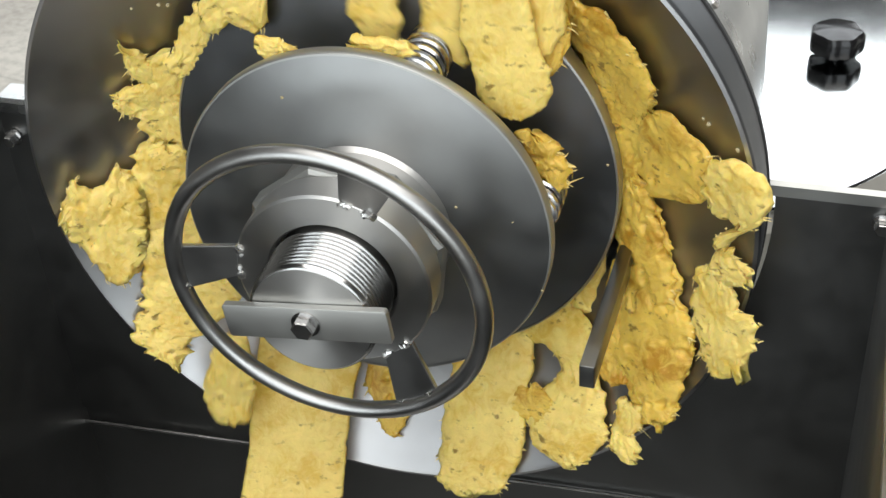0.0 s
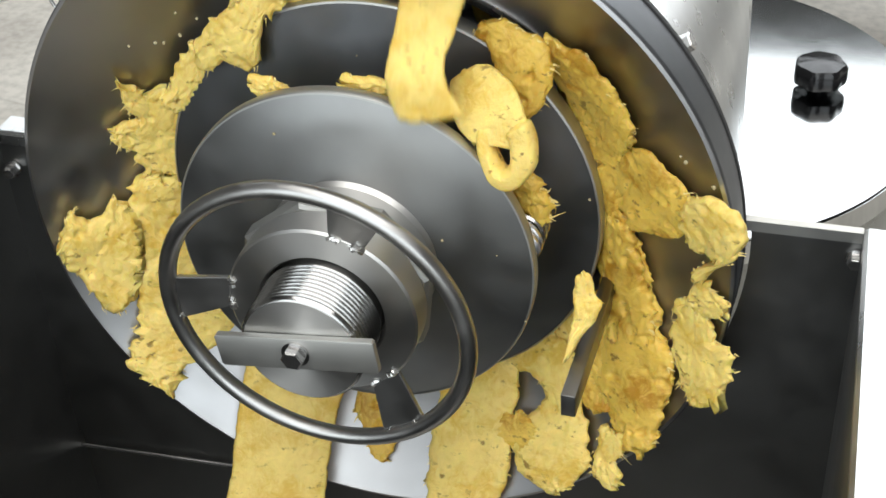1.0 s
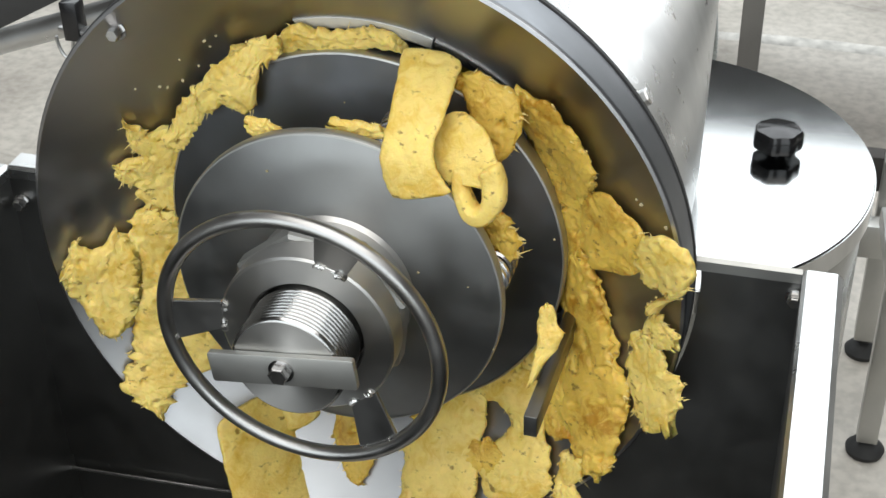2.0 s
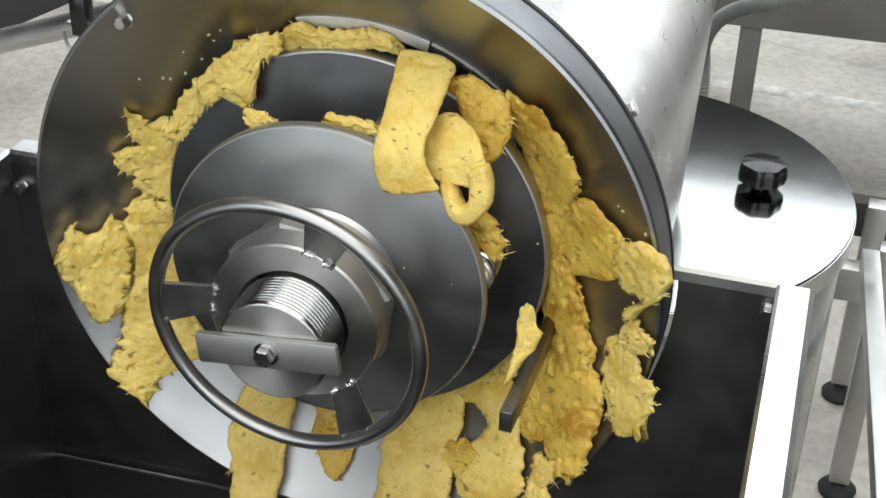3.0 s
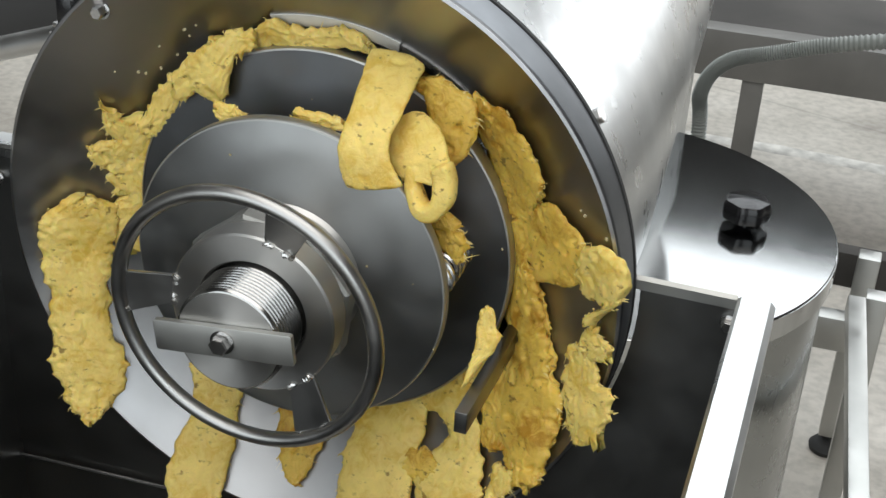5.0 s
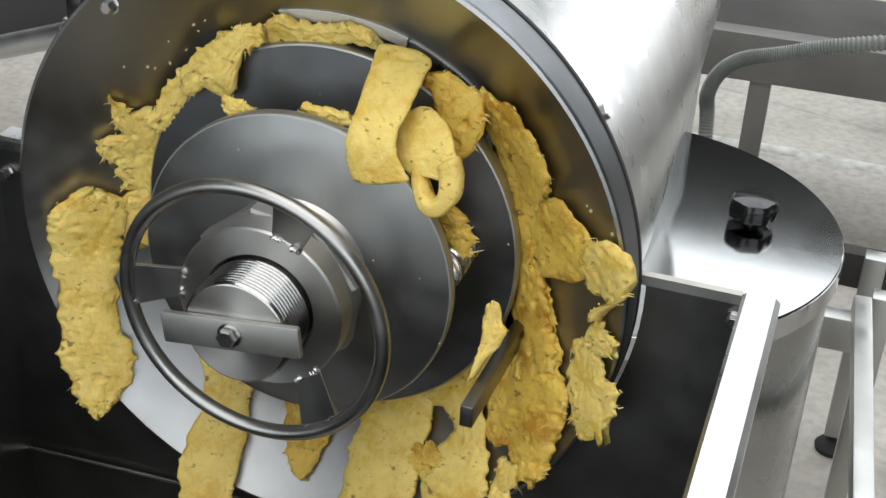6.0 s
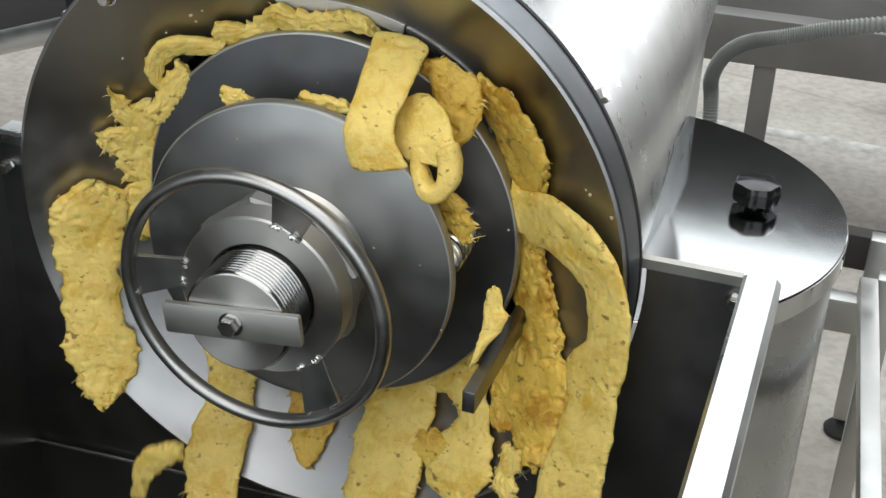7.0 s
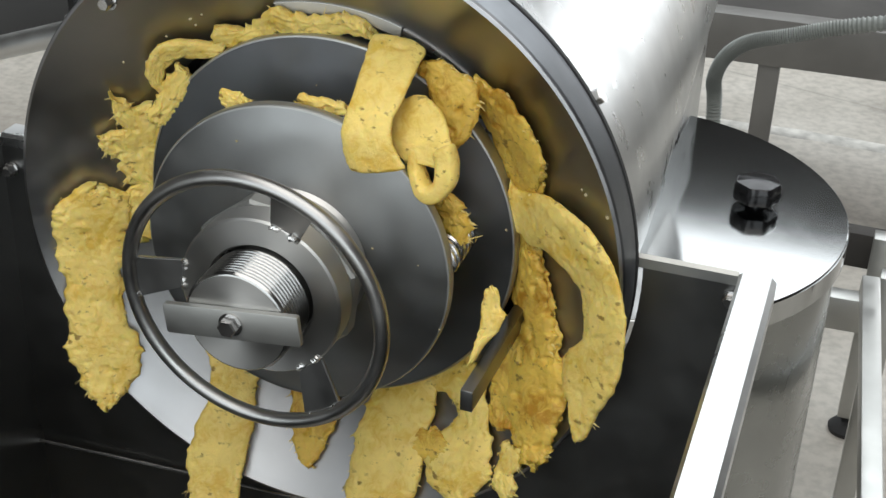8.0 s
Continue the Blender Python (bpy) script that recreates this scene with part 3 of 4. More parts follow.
def on_dish(rungs, lift=0.012, behind=False):
    """Edge-to-edge stations on the dish, from two angles and radii each, lifted off it."""
    out = []
    for row in rungs:
        pair = []
        for a, r in (row[:2], row[2:]):
            c, s = math.cos(radians(a)), math.sin(radians(a))
            y = 0.136 + (0.372 - max(r, 0.245)) * SLOPE - lift
            if behind:  # it comes out of the gap behind the disc
                f = min(1.0, max(0.0, (r - 0.236) / 0.016))
                y = y * f + 0.236 * (1 - f)
            pair.append(Vector((r * c, y, r * s)))
        out.append(pair)
    return out


def in_air(rungs):
    """Edge-to-edge stations from two places each."""
    return [[Vector(r[:3]), Vector(r[3:])] for r in rungs]


ROUND = []  # the cross-section: a fine upper face, a coarser under face
for i in range(34):
    u = math.cos(math.pi * i / 33) * 0.45 + (1 - 2 * i / 33) * 0.55
    ROUND.append((u, (1 - abs(u) ** 4.0) ** 0.55))
for i in range(1, 13):
    u = -1 + 2 * i / 13
    ROUND.append((u, -((1 - abs(u) ** 4.0) ** 0.55)))


def pulp_lump(name, rungs, thick=0.016, seed=0, rag=0.3, mat=None, fray=8, label="", rough=1.0):
    """A torn slab of pulp from rung to rung, thick through, with ragged edges and loose fibres."""
    rnd = random.Random(seed * 7 + 3)
    left, right = [r[0] for r in rungs], [r[1] for r in rungs]
    mid = (sum(left, Vector()) + sum(right, Vector())) / (2 * len(rungs))
    length = sum(((a + b) / 2 - (c + d) / 2).length for (a, b), (c, d) in zip(rungs, rungs[1:]))
    n = max(40, int(length / 0.0019))
    m = len(ROUND)
    A, B = glide(left, n), glide(right, n)
    pts = [(a + b) / 2 for a, b in zip(A, B)]
    off = Vector((seed * 3.7, seed * 1.3, seed * 2.9))
    verts, edges = [], []
    for i, c in enumerate(pts):
        t = (pts[min(i + 2, n - 1)] - pts[max(i - 2, 0)]).normalized()
        side = (A[i] - B[i])
        w = side.length / 2
        side = side.normalized()
        nv = t.cross(side)
        if nv.length < 0.2:
            nv = Vector((0, -1, 0.3))
        nv.normalize()
        if nv.y > 0:
            nv = -nv
        s = i / (n - 1) * length
        cut = min(s, length - s) / max(0.3 * w, 0.005)
        cap = math.sqrt(max(0.0, 1 - (1 - cut) ** 2)) if cut < 1 else 1.0
        jag = []
        for q in (0, 1):
            tooth = max(0.0, noise.noise(Vector((s * 190, q * 3.7 + seed, 11)))) ** 1.5 * max(0.0, 0.35 + noise.noise(Vector((s * 33, q * 6.1 + seed, 5))))
            jag.append(rag * 0.017 * (0.85 * noise.noise(Vector((s * 42, q * 9.1 + seed, 0))) + 0.55 * noise.noise(Vector((s * 105, q * 5.3 + seed, 3))) + 1.6 * tooth))
        ends = rag * 0.022 * (1 - min(1, cut / 3))
        for u, v in ROUND:
            ww = max(w + (jag[0] if u > 0 else jag[1]), 0.002) * max(cap, 0.05)
            th = 0.74 * thick / 2 * (0.35 + 0.65 * cap)
            p = c + side * (u * ww) + nv * (v * th)
            if ends > 0:
                p = p + t * ends * (noise.noise(Vector((u * w * 120, seed, 1.0))) + 0.6 * noise.noise(Vector((u * w * 330, seed, 4.0))))
            o = p + off
            warp = 0.9 * noise.noise(o * 38)
            strand = noise.noise(Vector((s * 62 + warp, u * w * 300 + 1.6 * warp, seed * 1.7)))
            d = 0.0034 * noise.noise(o * 24) + 0.0016 * strand * (0.4 + abs(noise.noise(o * 45 + off)) * 1.6) + 0.0006 * noise.noise(o * 125) + 0.0008 * noise.noise(o * 270) + 0.0008 * noise.noise(o * 480)
            pit = noise.noise(o * 85 + Vector((9, 2, 4)))
            if pit > 0.27:
                d -= (0.020 if mat is None else 0.008) * (pit - 0.27)
            p = p + nv * d * rough * (1 if v > 0 else 0.3) + side * (0.003 * rough * noise.noise(o * 90 + Vector((5, 0, 0))))
            verts.append(p - mid)
        edges.append((side, t))
    faces = []
    for i in range(n - 1):
        for q in range(m):
            r = (q + 1) % m
            faces.append((i * m + q, i * m + r, (i + 1) * m + r, (i + 1) * m + q))
    faces += [tuple(range(m))[::-1], tuple(range((n - 1) * m, n * m))]
    for _ in range(fray):
        end = rnd.random() < 0.3
        i = rnd.choice((0, 1, n - 2, n - 1)) if end else rnd.randrange(2, n - 2)
        side, t = edges[i]
        q = rnd.randrange(m) if end else rnd.choice((0, 0, 1, m - 1, 33, 32, 34))
        out = t * (1 if i > n / 2 else -1) if end else side * (1 if ROUND[q][0] > 0 else -1)
        out = (out + Vector([rnd.uniform(-0.5, 0.5) for _ in range(3)]) + Vector((0, -0.1, -0.45))).normalized()
        ln = rnd.uniform(0.0012, 0.0042) if rnd.random() < 0.88 else rnd.uniform(0.004, 0.008)
        for di, dq, g in ((0, 0, 1.0), (1, 0, 0.12), (-1, 0, 0.12), (0, 1, 0.2), (0, -1, 0.2)):
            a, b = i + di, (q + dq) % m
            if 0 <= a < n:
                verts[a * m + b] = verts[a * m + b] + out * ln * g
    me = bpy.data.meshes.new(name)
    me.from_pydata([tuple(v) for v in verts], [], faces)
    me.materials.append(mat or DOUGH)
    me.polygons.foreach_set("use_smooth", [True] * len(me.polygons))
    ob = new(name, me)
    ob.location = mid + Vector((0, 0, AX))
    return tagged(ob, label, "pulp", "pulp on the dish")


L_TORN = "torn yellow pulp clinging to the steel dish"
L_STRIP = "smooth pale yellow pulp strip pressed out of the gap"
L_HANG = "ragged yellow pulp piece hanging over the dish rim"

top_row = pulp_lump("pulp_lump", on_dish([(124.5, 0.258, 122.3, 0.235), (117.4, 0.257, 116.7, 0.233), (112.0, 0.248, 108.8, 0.232), (103.7, 0.269, 103.7, 0.233), (98.8, 0.259, 96.2, 0.224), (93.1, 0.255, 91.7, 0.228), (86.6, 0.261, 84.3, 0.241), (81.4, 0.263, 78.4, 0.245), (77.9, 0.245, 76.5, 0.245)], 0.012), 0.018, 1, 0.8, mat=DOUGH_PALE, fray=13, label=L_TORN)
upper_strand = pulp_lump("pulp_strand", in_air([(-0.078, 0.196, 0.247, -0.077, 0.196, 0.223), (-0.097, 0.192, 0.245, -0.096, 0.192, 0.216), (-0.112, 0.187, 0.238, -0.103, 0.187, 0.195), (-0.126, 0.186, 0.229, -0.111, 0.186, 0.161), (-0.141, 0.187, 0.217, -0.132, 0.187, 0.162), (-0.159, 0.19, 0.2, -0.153, 0.19, 0.16), (-0.181, 0.194, 0.179, -0.175, 0.194, 0.144)]), 0.017, 2, 0.55, mat=DOUGH_PALE, fray=15, label="knobbly yellow pulp strand beside the disc")
lower_strand = pulp_lump("pulp_strand", on_dish([(136.8, 0.255, 138.5, 0.226), (143.5, 0.253, 144.3, 0.221), (151.6, 0.253, 151.6, 0.223), (158.7, 0.255, 157.3, 0.226)], 0.02), 0.016, 33, 0.45, mat=DOUGH_PALE, fray=8, label="knobbly yellow pulp strand beside the disc")
star = pulp_lump("pulp_lump", on_dish([(155.5, 0.272, 153.8, 0.237), (162.3, 0.279, 161.4, 0.23), (167.6, 0.281, 167.8, 0.23), (172.9, 0.275, 173.6, 0.231), (179.0, 0.268, 179.6, 0.229)], 0.012), 0.018, 3, 0.85, mat=DOUGH_PALE, fray=8, label=L_TORN)
star_lobe = pulp_lump("pulp_lump", on_dish([(154.1, 0.298, 154.3, 0.293), (158.1, 0.291, 155.6, 0.281), (161.5, 0.279, 157.0, 0.264), (163.1, 0.268, 158.7, 0.255)], 0.012), 0.015, 34, 0.7, mat=DOUGH_PALE, fray=7, label=L_TORN)
star_tip = pulp_lump("pulp_lump", on_dish([(166.8, 0.297, 165.8, 0.294), (168.9, 0.293, 164.3, 0.29), (171.4, 0.279, 163.4, 0.278), (171.6, 0.264, 164.0, 0.265)], 0.012), 0.015, 35, 0.7, mat=DOUGH_PALE, fray=7, label=L_TORN)
join_left = pulp_lump("pulp_lump", on_dish([(179.4, 0.26, 177.6, 0.231), (-176.5, 0.276, -177.1, 0.233), (-171.1, 0.281, -170.3, 0.235), (-164.1, 0.275, -162.4, 0.243)], 0.012), 0.018, 4, 0.4, mat=DOUGH_PALE, fray=4, label=L_TORN)
mass_a = pulp_lump("pulp_mass", on_dish([(179.6, 0.275, -179.9, 0.228), (-175.8, 0.288, -170.8, 0.231), (-167.8, 0.3, -161.0, 0.233), (-161.2, 0.309, -152.4, 0.241), (-154.3, 0.32, -141.8, 0.263), (-149.4, 0.336, -134.9, 0.27), (-147.2, 0.35, -135.4, 0.308), (-145.0, 0.364, -136.5, 0.326), (-140.7, 0.365, -136.0, 0.343), (-136.4, 0.36, -134.4, 0.36)], 0.016), 0.028, 5, 0.6, mat=DOUGH_PALE, fray=18, label="thick crumbly yellow pulp mass on the dish", rough=1.4)
mass_b = pulp_lump("pulp_mass", on_dish([(-172.1, 0.357, -168.7, 0.356), (-176.8, 0.337, -166.1, 0.358), (-174.0, 0.326, -161.8, 0.35), (-175.7, 0.306, -157.1, 0.349), (-176.4, 0.292, -152.9, 0.337), (-177.0, 0.275, -150.6, 0.328)], 0.018), 0.026, 6, 0.8, mat=DOUGH_PALE, fray=18, label="thick crumbly yellow pulp mass on the dish", rough=1.4)
left_strip = pulp_lump("pulp_strip", on_dish([(178.9, 0.312, -180.0, 0.28), (-177.0, 0.338, -176.7, 0.263), (-173.3, 0.344, -168.5, 0.272), (-167.3, 0.346, -162.4, 0.283), (-160.4, 0.351, -155.1, 0.298), (-153.6, 0.363, -147.1, 0.311), (-148.4, 0.377, -141.1, 0.315), (-142.9, 0.387, -136.5, 0.327), (-137.7, 0.391, -134.0, 0.358), (-134.6, 0.391, -133.4, 0.379)], 0.02), 0.024, 7, 0.45, fray=10, mat=DOUGH_PALE, label="broad knobbly yellow pulp strip hanging down", rough=1.05)
low_strip = pulp_lump("pulp_strip", on_dish([(-129.1, 0.269, -119.4, 0.247), (-123.9, 0.282, -112.2, 0.255), (-119.9, 0.307, -109.8, 0.28), (-117.8, 0.344, -106.4, 0.313), (-116.0, 0.373, -104.9, 0.345), (-113.2, 0.391, -103.9, 0.365), (-111.0, 0.413, -103.2, 0.386), (-108.6, 0.461, -102.4, 0.43)], 0.02, True), 0.017, 8, 0.25, fray=4, mat=DOUGH_PALE, label=L_STRIP, rough=0.6)
wide_strip = pulp_lump("pulp_strip", on_dish([(-126.6, 0.282, -103.2, 0.247), (-122.9, 0.319, -102.0, 0.274), (-119.7, 0.356, -101.7, 0.318), (-117.1, 0.387, -100.8, 0.352), (-115.0, 0.425, -99.9, 0.379), (-112.8, 0.485, -99.2, 0.423)], 0.022, True), 0.016, 9, 0.12, fray=2, mat=DOUGH_PALE, label=L_STRIP, rough=0.4)
small_low = pulp_lump("pulp_lump", on_dish([(-102.5, 0.259, -88.5, 0.247), (-99.1, 0.292, -87.1, 0.279), (-96.5, 0.313, -88.4, 0.301), (-93.8, 0.33, -90.0, 0.326), (-92.1, 0.335, -90.9, 0.334)], 0.01, True), 0.015, 10, 0.3, fray=6, label=L_TORN)
broad_low = pulp_lump("pulp_lump", on_dish([(-75.5, 0.225, -49.8, 0.232), (-77.5, 0.25, -54.9, 0.25), (-79.3, 0.269, -58.1, 0.275), (-80.8, 0.29, -60.8, 0.298), (-81.4, 0.321, -63.3, 0.322), (-82.0, 0.352, -65.2, 0.346), (-82.1, 0.367, -68.3, 0.366), (-79.7, 0.378, -71.4, 0.379)], 0.014, True), 0.02, 11, 0.4, mat=DOUGH_PALE, fray=15, label=L_HANG, rough=0.55)
mid_low = pulp_lump("pulp_lump", on_dish([(-62.5, 0.241, -41.7, 0.223), (-57.2, 0.251, -41.2, 0.247), (-51.7, 0.271, -39.2, 0.27), (-52.5, 0.29, -43.4, 0.309), (-61.0, 0.305, -44.8, 0.326), (-63.0, 0.325, -46.3, 0.344), (-62.6, 0.342, -48.3, 0.357), (-60.3, 0.357, -52.2, 0.368), (-57.8, 0.367, -54.4, 0.371)], 0.012, True), 0.018, 12, 0.5, mat=DOUGH_PALE, fray=7, label=L_TORN, rough=0.8)
right_mass = pulp_lump("pulp_mass", on_dish([(0.6, 0.221, 3.0, 0.261), (-11.4, 0.232, -2.6, 0.272), (-20.3, 0.244, -7.5, 0.285), (-21.8, 0.26, -11.9, 0.297), (-26.4, 0.272, -16.3, 0.312), (-31.6, 0.282, -18.4, 0.332), (-37.1, 0.299, -21.3, 0.348), (-37.2, 0.327, -26.5, 0.358), (-39.0, 0.348, -32.0, 0.366), (-39.2, 0.364, -34.4, 0.374)], 0.014, True), 0.02, 14, 0.65, fray=18, label="thick crumbly yellow pulp mass on the dish")
filler = pulp_lump("pulp_lump", on_dish([(-22.6, 0.247, -18.0, 0.262), (-31.3, 0.26, -25.8, 0.284), (-37.3, 0.276, -29.8, 0.297), (-41.8, 0.296, -34.2, 0.318), (-43.3, 0.315, -38.0, 0.33)], 0.010, True), 0.016, 15, 0.3, fray=3, label=L_TORN)
right_fill = pulp_lump("pulp_mass", on_dish([(2.4, 0.226, 5.2, 0.261), (-8.4, 0.226, -1.3, 0.273), (-18.4, 0.246, -8.0, 0.292), (-26.6, 0.258, -14.2, 0.31), (-34.8, 0.269, -18.2, 0.329), (-40.6, 0.287, -22.4, 0.346), (-39.1, 0.328, -28.8, 0.358), (-40.2, 0.35, -34.7, 0.366)], 0.008, True), 0.016, 40, 0.6, fray=6, label="thick crumbly yellow pulp mass on the dish")
bridge = pulp_lump("pulp_lump", on_dish([(-67.1, 0.296, -67.5, 0.316), (-62.5, 0.288, -63.3, 0.316), (-58.5, 0.289, -60.3, 0.326), (-55.1, 0.298, -57.0, 0.326)], 0.016, True), 0.016, 43, 0.7, fray=8, label=L_TORN, rough=0.8)
drip = pulp_lump("pulp_lump", on_dish([(-42.3, 0.337, -39.1, 0.343), (-44.5, 0.347, -39.5, 0.357), (-47.6, 0.355, -41.4, 0.369), (-48.3, 0.367, -42.7, 0.379), (-46.5, 0.382, -44.3, 0.386)], 0.012, True), 0.015, 16, 0.7, mat=DOUGH_PALE, fray=6, label=L_TORN)
band_a = pulp_lump("pulp_lump", on_dish([(51.7, 0.288, 47.5, 0.271), (46.5, 0.296, 41.4, 0.237), (42.8, 0.307, 34.7, 0.231), (37.2, 0.308, 28.5, 0.23), (32.6, 0.305, 23.7, 0.234), (26.7, 0.3, 19.6, 0.229), (23.8, 0.3, 15.0, 0.233)], 0.012, True), 0.018, 17, 0.6, fray=12, label=L_TORN)
band_b = pulp_lump("pulp_lump", on_dish([(24.0, 0.299, 15.8, 0.236), (21.4, 0.314, 5.4, 0.239), (18.4, 0.328, -2.8, 0.244), (15.4, 0.337, 2.6, 0.282), (12.6, 0.337, 3.9, 0.305), (10.3, 0.338, 6.4, 0.322)], 0.012, True), 0.019, 18, 0.25, fray=7, label=L_TORN, rough=0.8)
band_fill = pulp_lump("pulp_lump", on_dish([(37.9, 0.239, 33.6, 0.284), (29.0, 0.227, 27.8, 0.286), (20.9, 0.223, 23.0, 0.286), (12.6, 0.219, 16.8, 0.274), (3.0, 0.218, 5.1, 0.253), (-6.5, 0.224, -3.7, 0.251)], 0.008, True), 0.016, 44, 0.6, fray=8, label=L_TORN)
tip_lump = pulp_lump("pulp_lump", on_dish([(14.1, 0.328, 7.7, 0.332), (16.8, 0.355, 5.4, 0.337), (16.0, 0.378, 5.2, 0.35), (13.2, 0.39, 5.5, 0.358), (9.3, 0.384, 4.6, 0.356), (5.4, 0.367, 3.1, 0.344), (-0.0, 0.34, 0.0, 0.332)], 0.016), 0.026, 19, 0.5, mat=DOUGH_PALE, fray=8, label=L_HANG, rough=0.8)
hang_top = pulp_lump("pulp_lump", on_dish([(-0.2, 0.341, 0.4, 0.348), (-6.2, 0.33, -1.2, 0.355), (-6.6, 0.343, -2.8, 0.366), (-6.4, 0.359, -3.8, 0.371)], 0.012), 0.014, 36, 0.8, mat=DOUGH_PALE, fray=9, label=L_HANG)
hang = pulp_lump("pulp_lump", on_dish([(-8.7, 0.322, -5.7, 0.345), (-12.7, 0.325, -7.0, 0.357), (-17.5, 0.338, -9.2, 0.37), (-21.2, 0.356, -10.7, 0.386), (-22.8, 0.366, -14.1, 0.393), (-22.1, 0.38, -16.9, 0.394)], 0.012), 0.016, 20, 0.95, mat=DOUGH_PALE, fray=15, label=L_HANG)
ring_strip = pulp_lump("pulp_strip", on_dish([(24.8, 0.241, 7.8, 0.225), (20.3, 0.248, 7.2, 0.241), (20.5, 0.287, 4.8, 0.25), (17.8, 0.32, 5.1, 0.273), (14.4, 0.346, 3.8, 0.301), (10.6, 0.364, 1.3, 0.322), (5.3, 0.377, -3.0, 0.332), (-0.3, 0.385, -8.5, 0.336), (-6.4, 0.389, -15.4, 0.323), (-12.2, 0.39, -20.0, 0.337), (-18.5, 0.385, -22.2, 0.352), (-23.3, 0.387, -24.2, 0.366), (-25.5, 0.384, -25.6, 0.379)], 0.018), 0.019, 21, 0.15, fray=6, mat=DOUGH_PALE, label=L_STRIP, rough=0.6)
tail_strip = pulp_lump("pulp_strip", on_dish([(-10.8, 0.386, -19.8, 0.342), (-18.3, 0.401, -28.3, 0.354), (-25.5, 0.419, -36.5, 0.37), (-31.0, 0.438, -40.9, 0.394), (-35.9, 0.453, -42.1, 0.426)], 0.02), 0.018, 41, 0.2, fray=4, mat=DOUGH_PALE, label="torn-off pale yellow pulp strip end", rough=0.6)
loop_strip = pulp_lump("pulp_strip", on_dish([(120.8, 0.24, 127.5, 0.232), (127.8, 0.26, 132.8, 0.248), (131.5, 0.276, 135.0, 0.258), (136.3, 0.284, 139.0, 0.262), (141.8, 0.281, 142.2, 0.26), (146.5, 0.27, 145.5, 0.251), (149.3, 0.252, 141.2, 0.237)], 0.016), 0.017, 22, 0.15, fray=3, mat=DOUGH_PALE, label="curled pale yellow pulp loop", rough=0.6)
fold_a = pulp_lump("pulp_strip", in_air([(0.06, 0.195, 0.251, 0.122, 0.195, 0.246), (0.062, 0.17, 0.236, 0.125, 0.17, 0.235), (0.064, 0.135, 0.213, 0.123, 0.135, 0.217), (0.062, 0.112, 0.189, 0.116, 0.112, 0.189), (0.061, 0.1, 0.168, 0.12, 0.1, 0.172), (0.068, 0.096, 0.145, 0.129, 0.096, 0.156), (0.076, 0.094, 0.129, 0.137, 0.094, 0.144)]), 0.015, 23, 0.1, fray=1, mat=DOUGH_PALE, label="flat folded yellow pulp strip draped over the disc edge", rough=0.45)
fold_b = pulp_lump("pulp_strip", in_air([(0.098, 0.16, 0.184, 0.129, 0.16, 0.205), (0.099, 0.145, 0.17, 0.154, 0.145, 0.199), (0.108, 0.13, 0.156, 0.17, 0.13, 0.185), (0.122, 0.122, 0.143, 0.180, 0.122, 0.164), (0.148, 0.118, 0.143, 0.186, 0.118, 0.138)]), 0.014, 24, 0.1, fray=1, mat=DOUGH_PALE, label="curled yellow pulp strip end forming a loop", rough=0.45)
curl = pulp_lump("pulp_curl", in_air([(0.159, 0.12, 0.158, 0.18, 0.12, 0.174), (0.163, 0.116, 0.146, 0.189, 0.116, 0.151), (0.164, 0.112, 0.133, 0.188, 0.112, 0.127), (0.159, 0.11, 0.123, 0.17, 0.11, 0.105), (0.155, 0.112, 0.124, 0.151, 0.112, 0.106), (0.15, 0.118, 0.133, 0.137, 0.118, 0.122), (0.146, 0.124, 0.141, 0.129, 0.124, 0.14), (0.147, 0.13, 0.15, 0.128, 0.13, 0.155)]), 0.034, 25, 0.05, fray=0, mat=DOUGH_PALE, label="curled yellow pulp strip end forming a loop", rough=0.3)
fold_c = pulp_lump("pulp_lump", in_air([(0.133, 0.195, 0.234, 0.11, 0.195, 0.218), (0.157, 0.19, 0.226, 0.125, 0.19, 0.202), (0.182, 0.185, 0.217, 0.132, 0.185, 0.182), (0.19, 0.18, 0.194, 0.143, 0.18, 0.166), (0.187, 0.176, 0.169, 0.151, 0.176, 0.151), (0.172, 0.172, 0.145, 0.16, 0.172, 0.134)]), 0.02, 26, 0.35, fray=7, label=L_TORN)
spring_lump = pulp_lump("pulp_lump", in_air([(0.147, 0.155, 0.088, 0.174, 0.155, 0.09), (0.155, 0.155, 0.061, 0.185, 0.155, 0.075), (0.162, 0.155, 0.041, 0.192, 0.155, 0.051), (0.176, 0.155, 0.025, 0.19, 0.155, 0.032)]), 0.02, 27, 0.8, fray=13, label="fibrous yellow pulp packed round the spring")
edge_lump = pulp_lump("pulp_lump", in_air([(-0.004, 0.135, 0.192, -0.002, 0.135, 0.174), (0.018, 0.135, 0.191, 0.018, 0.135, 0.171), (0.038, 0.135, 0.193, 0.041, 0.135, 0.167), (0.055, 0.135, 0.188, 0.052, 0.135, 0.168)]), 0.016, 28, 0.4, mat=DOUGH_PALE, fray=7, label=L_TORN)
edge_bit = pulp_lump("pulp_lump", in_air([(-0.098, 0.135, 0.184, -0.096, 0.135, 0.159), (-0.08, 0.135, 0.181, -0.083, 0.135, 0.159), (-0.067, 0.135, 0.177, -0.069, 0.135, 0.161), (-0.056, 0.135, 0.169, -0.057, 0.135, 0.163)]), 0.014, 29, 0.4, mat=DOUGH_PALE, fray=6, label=L_TORN)
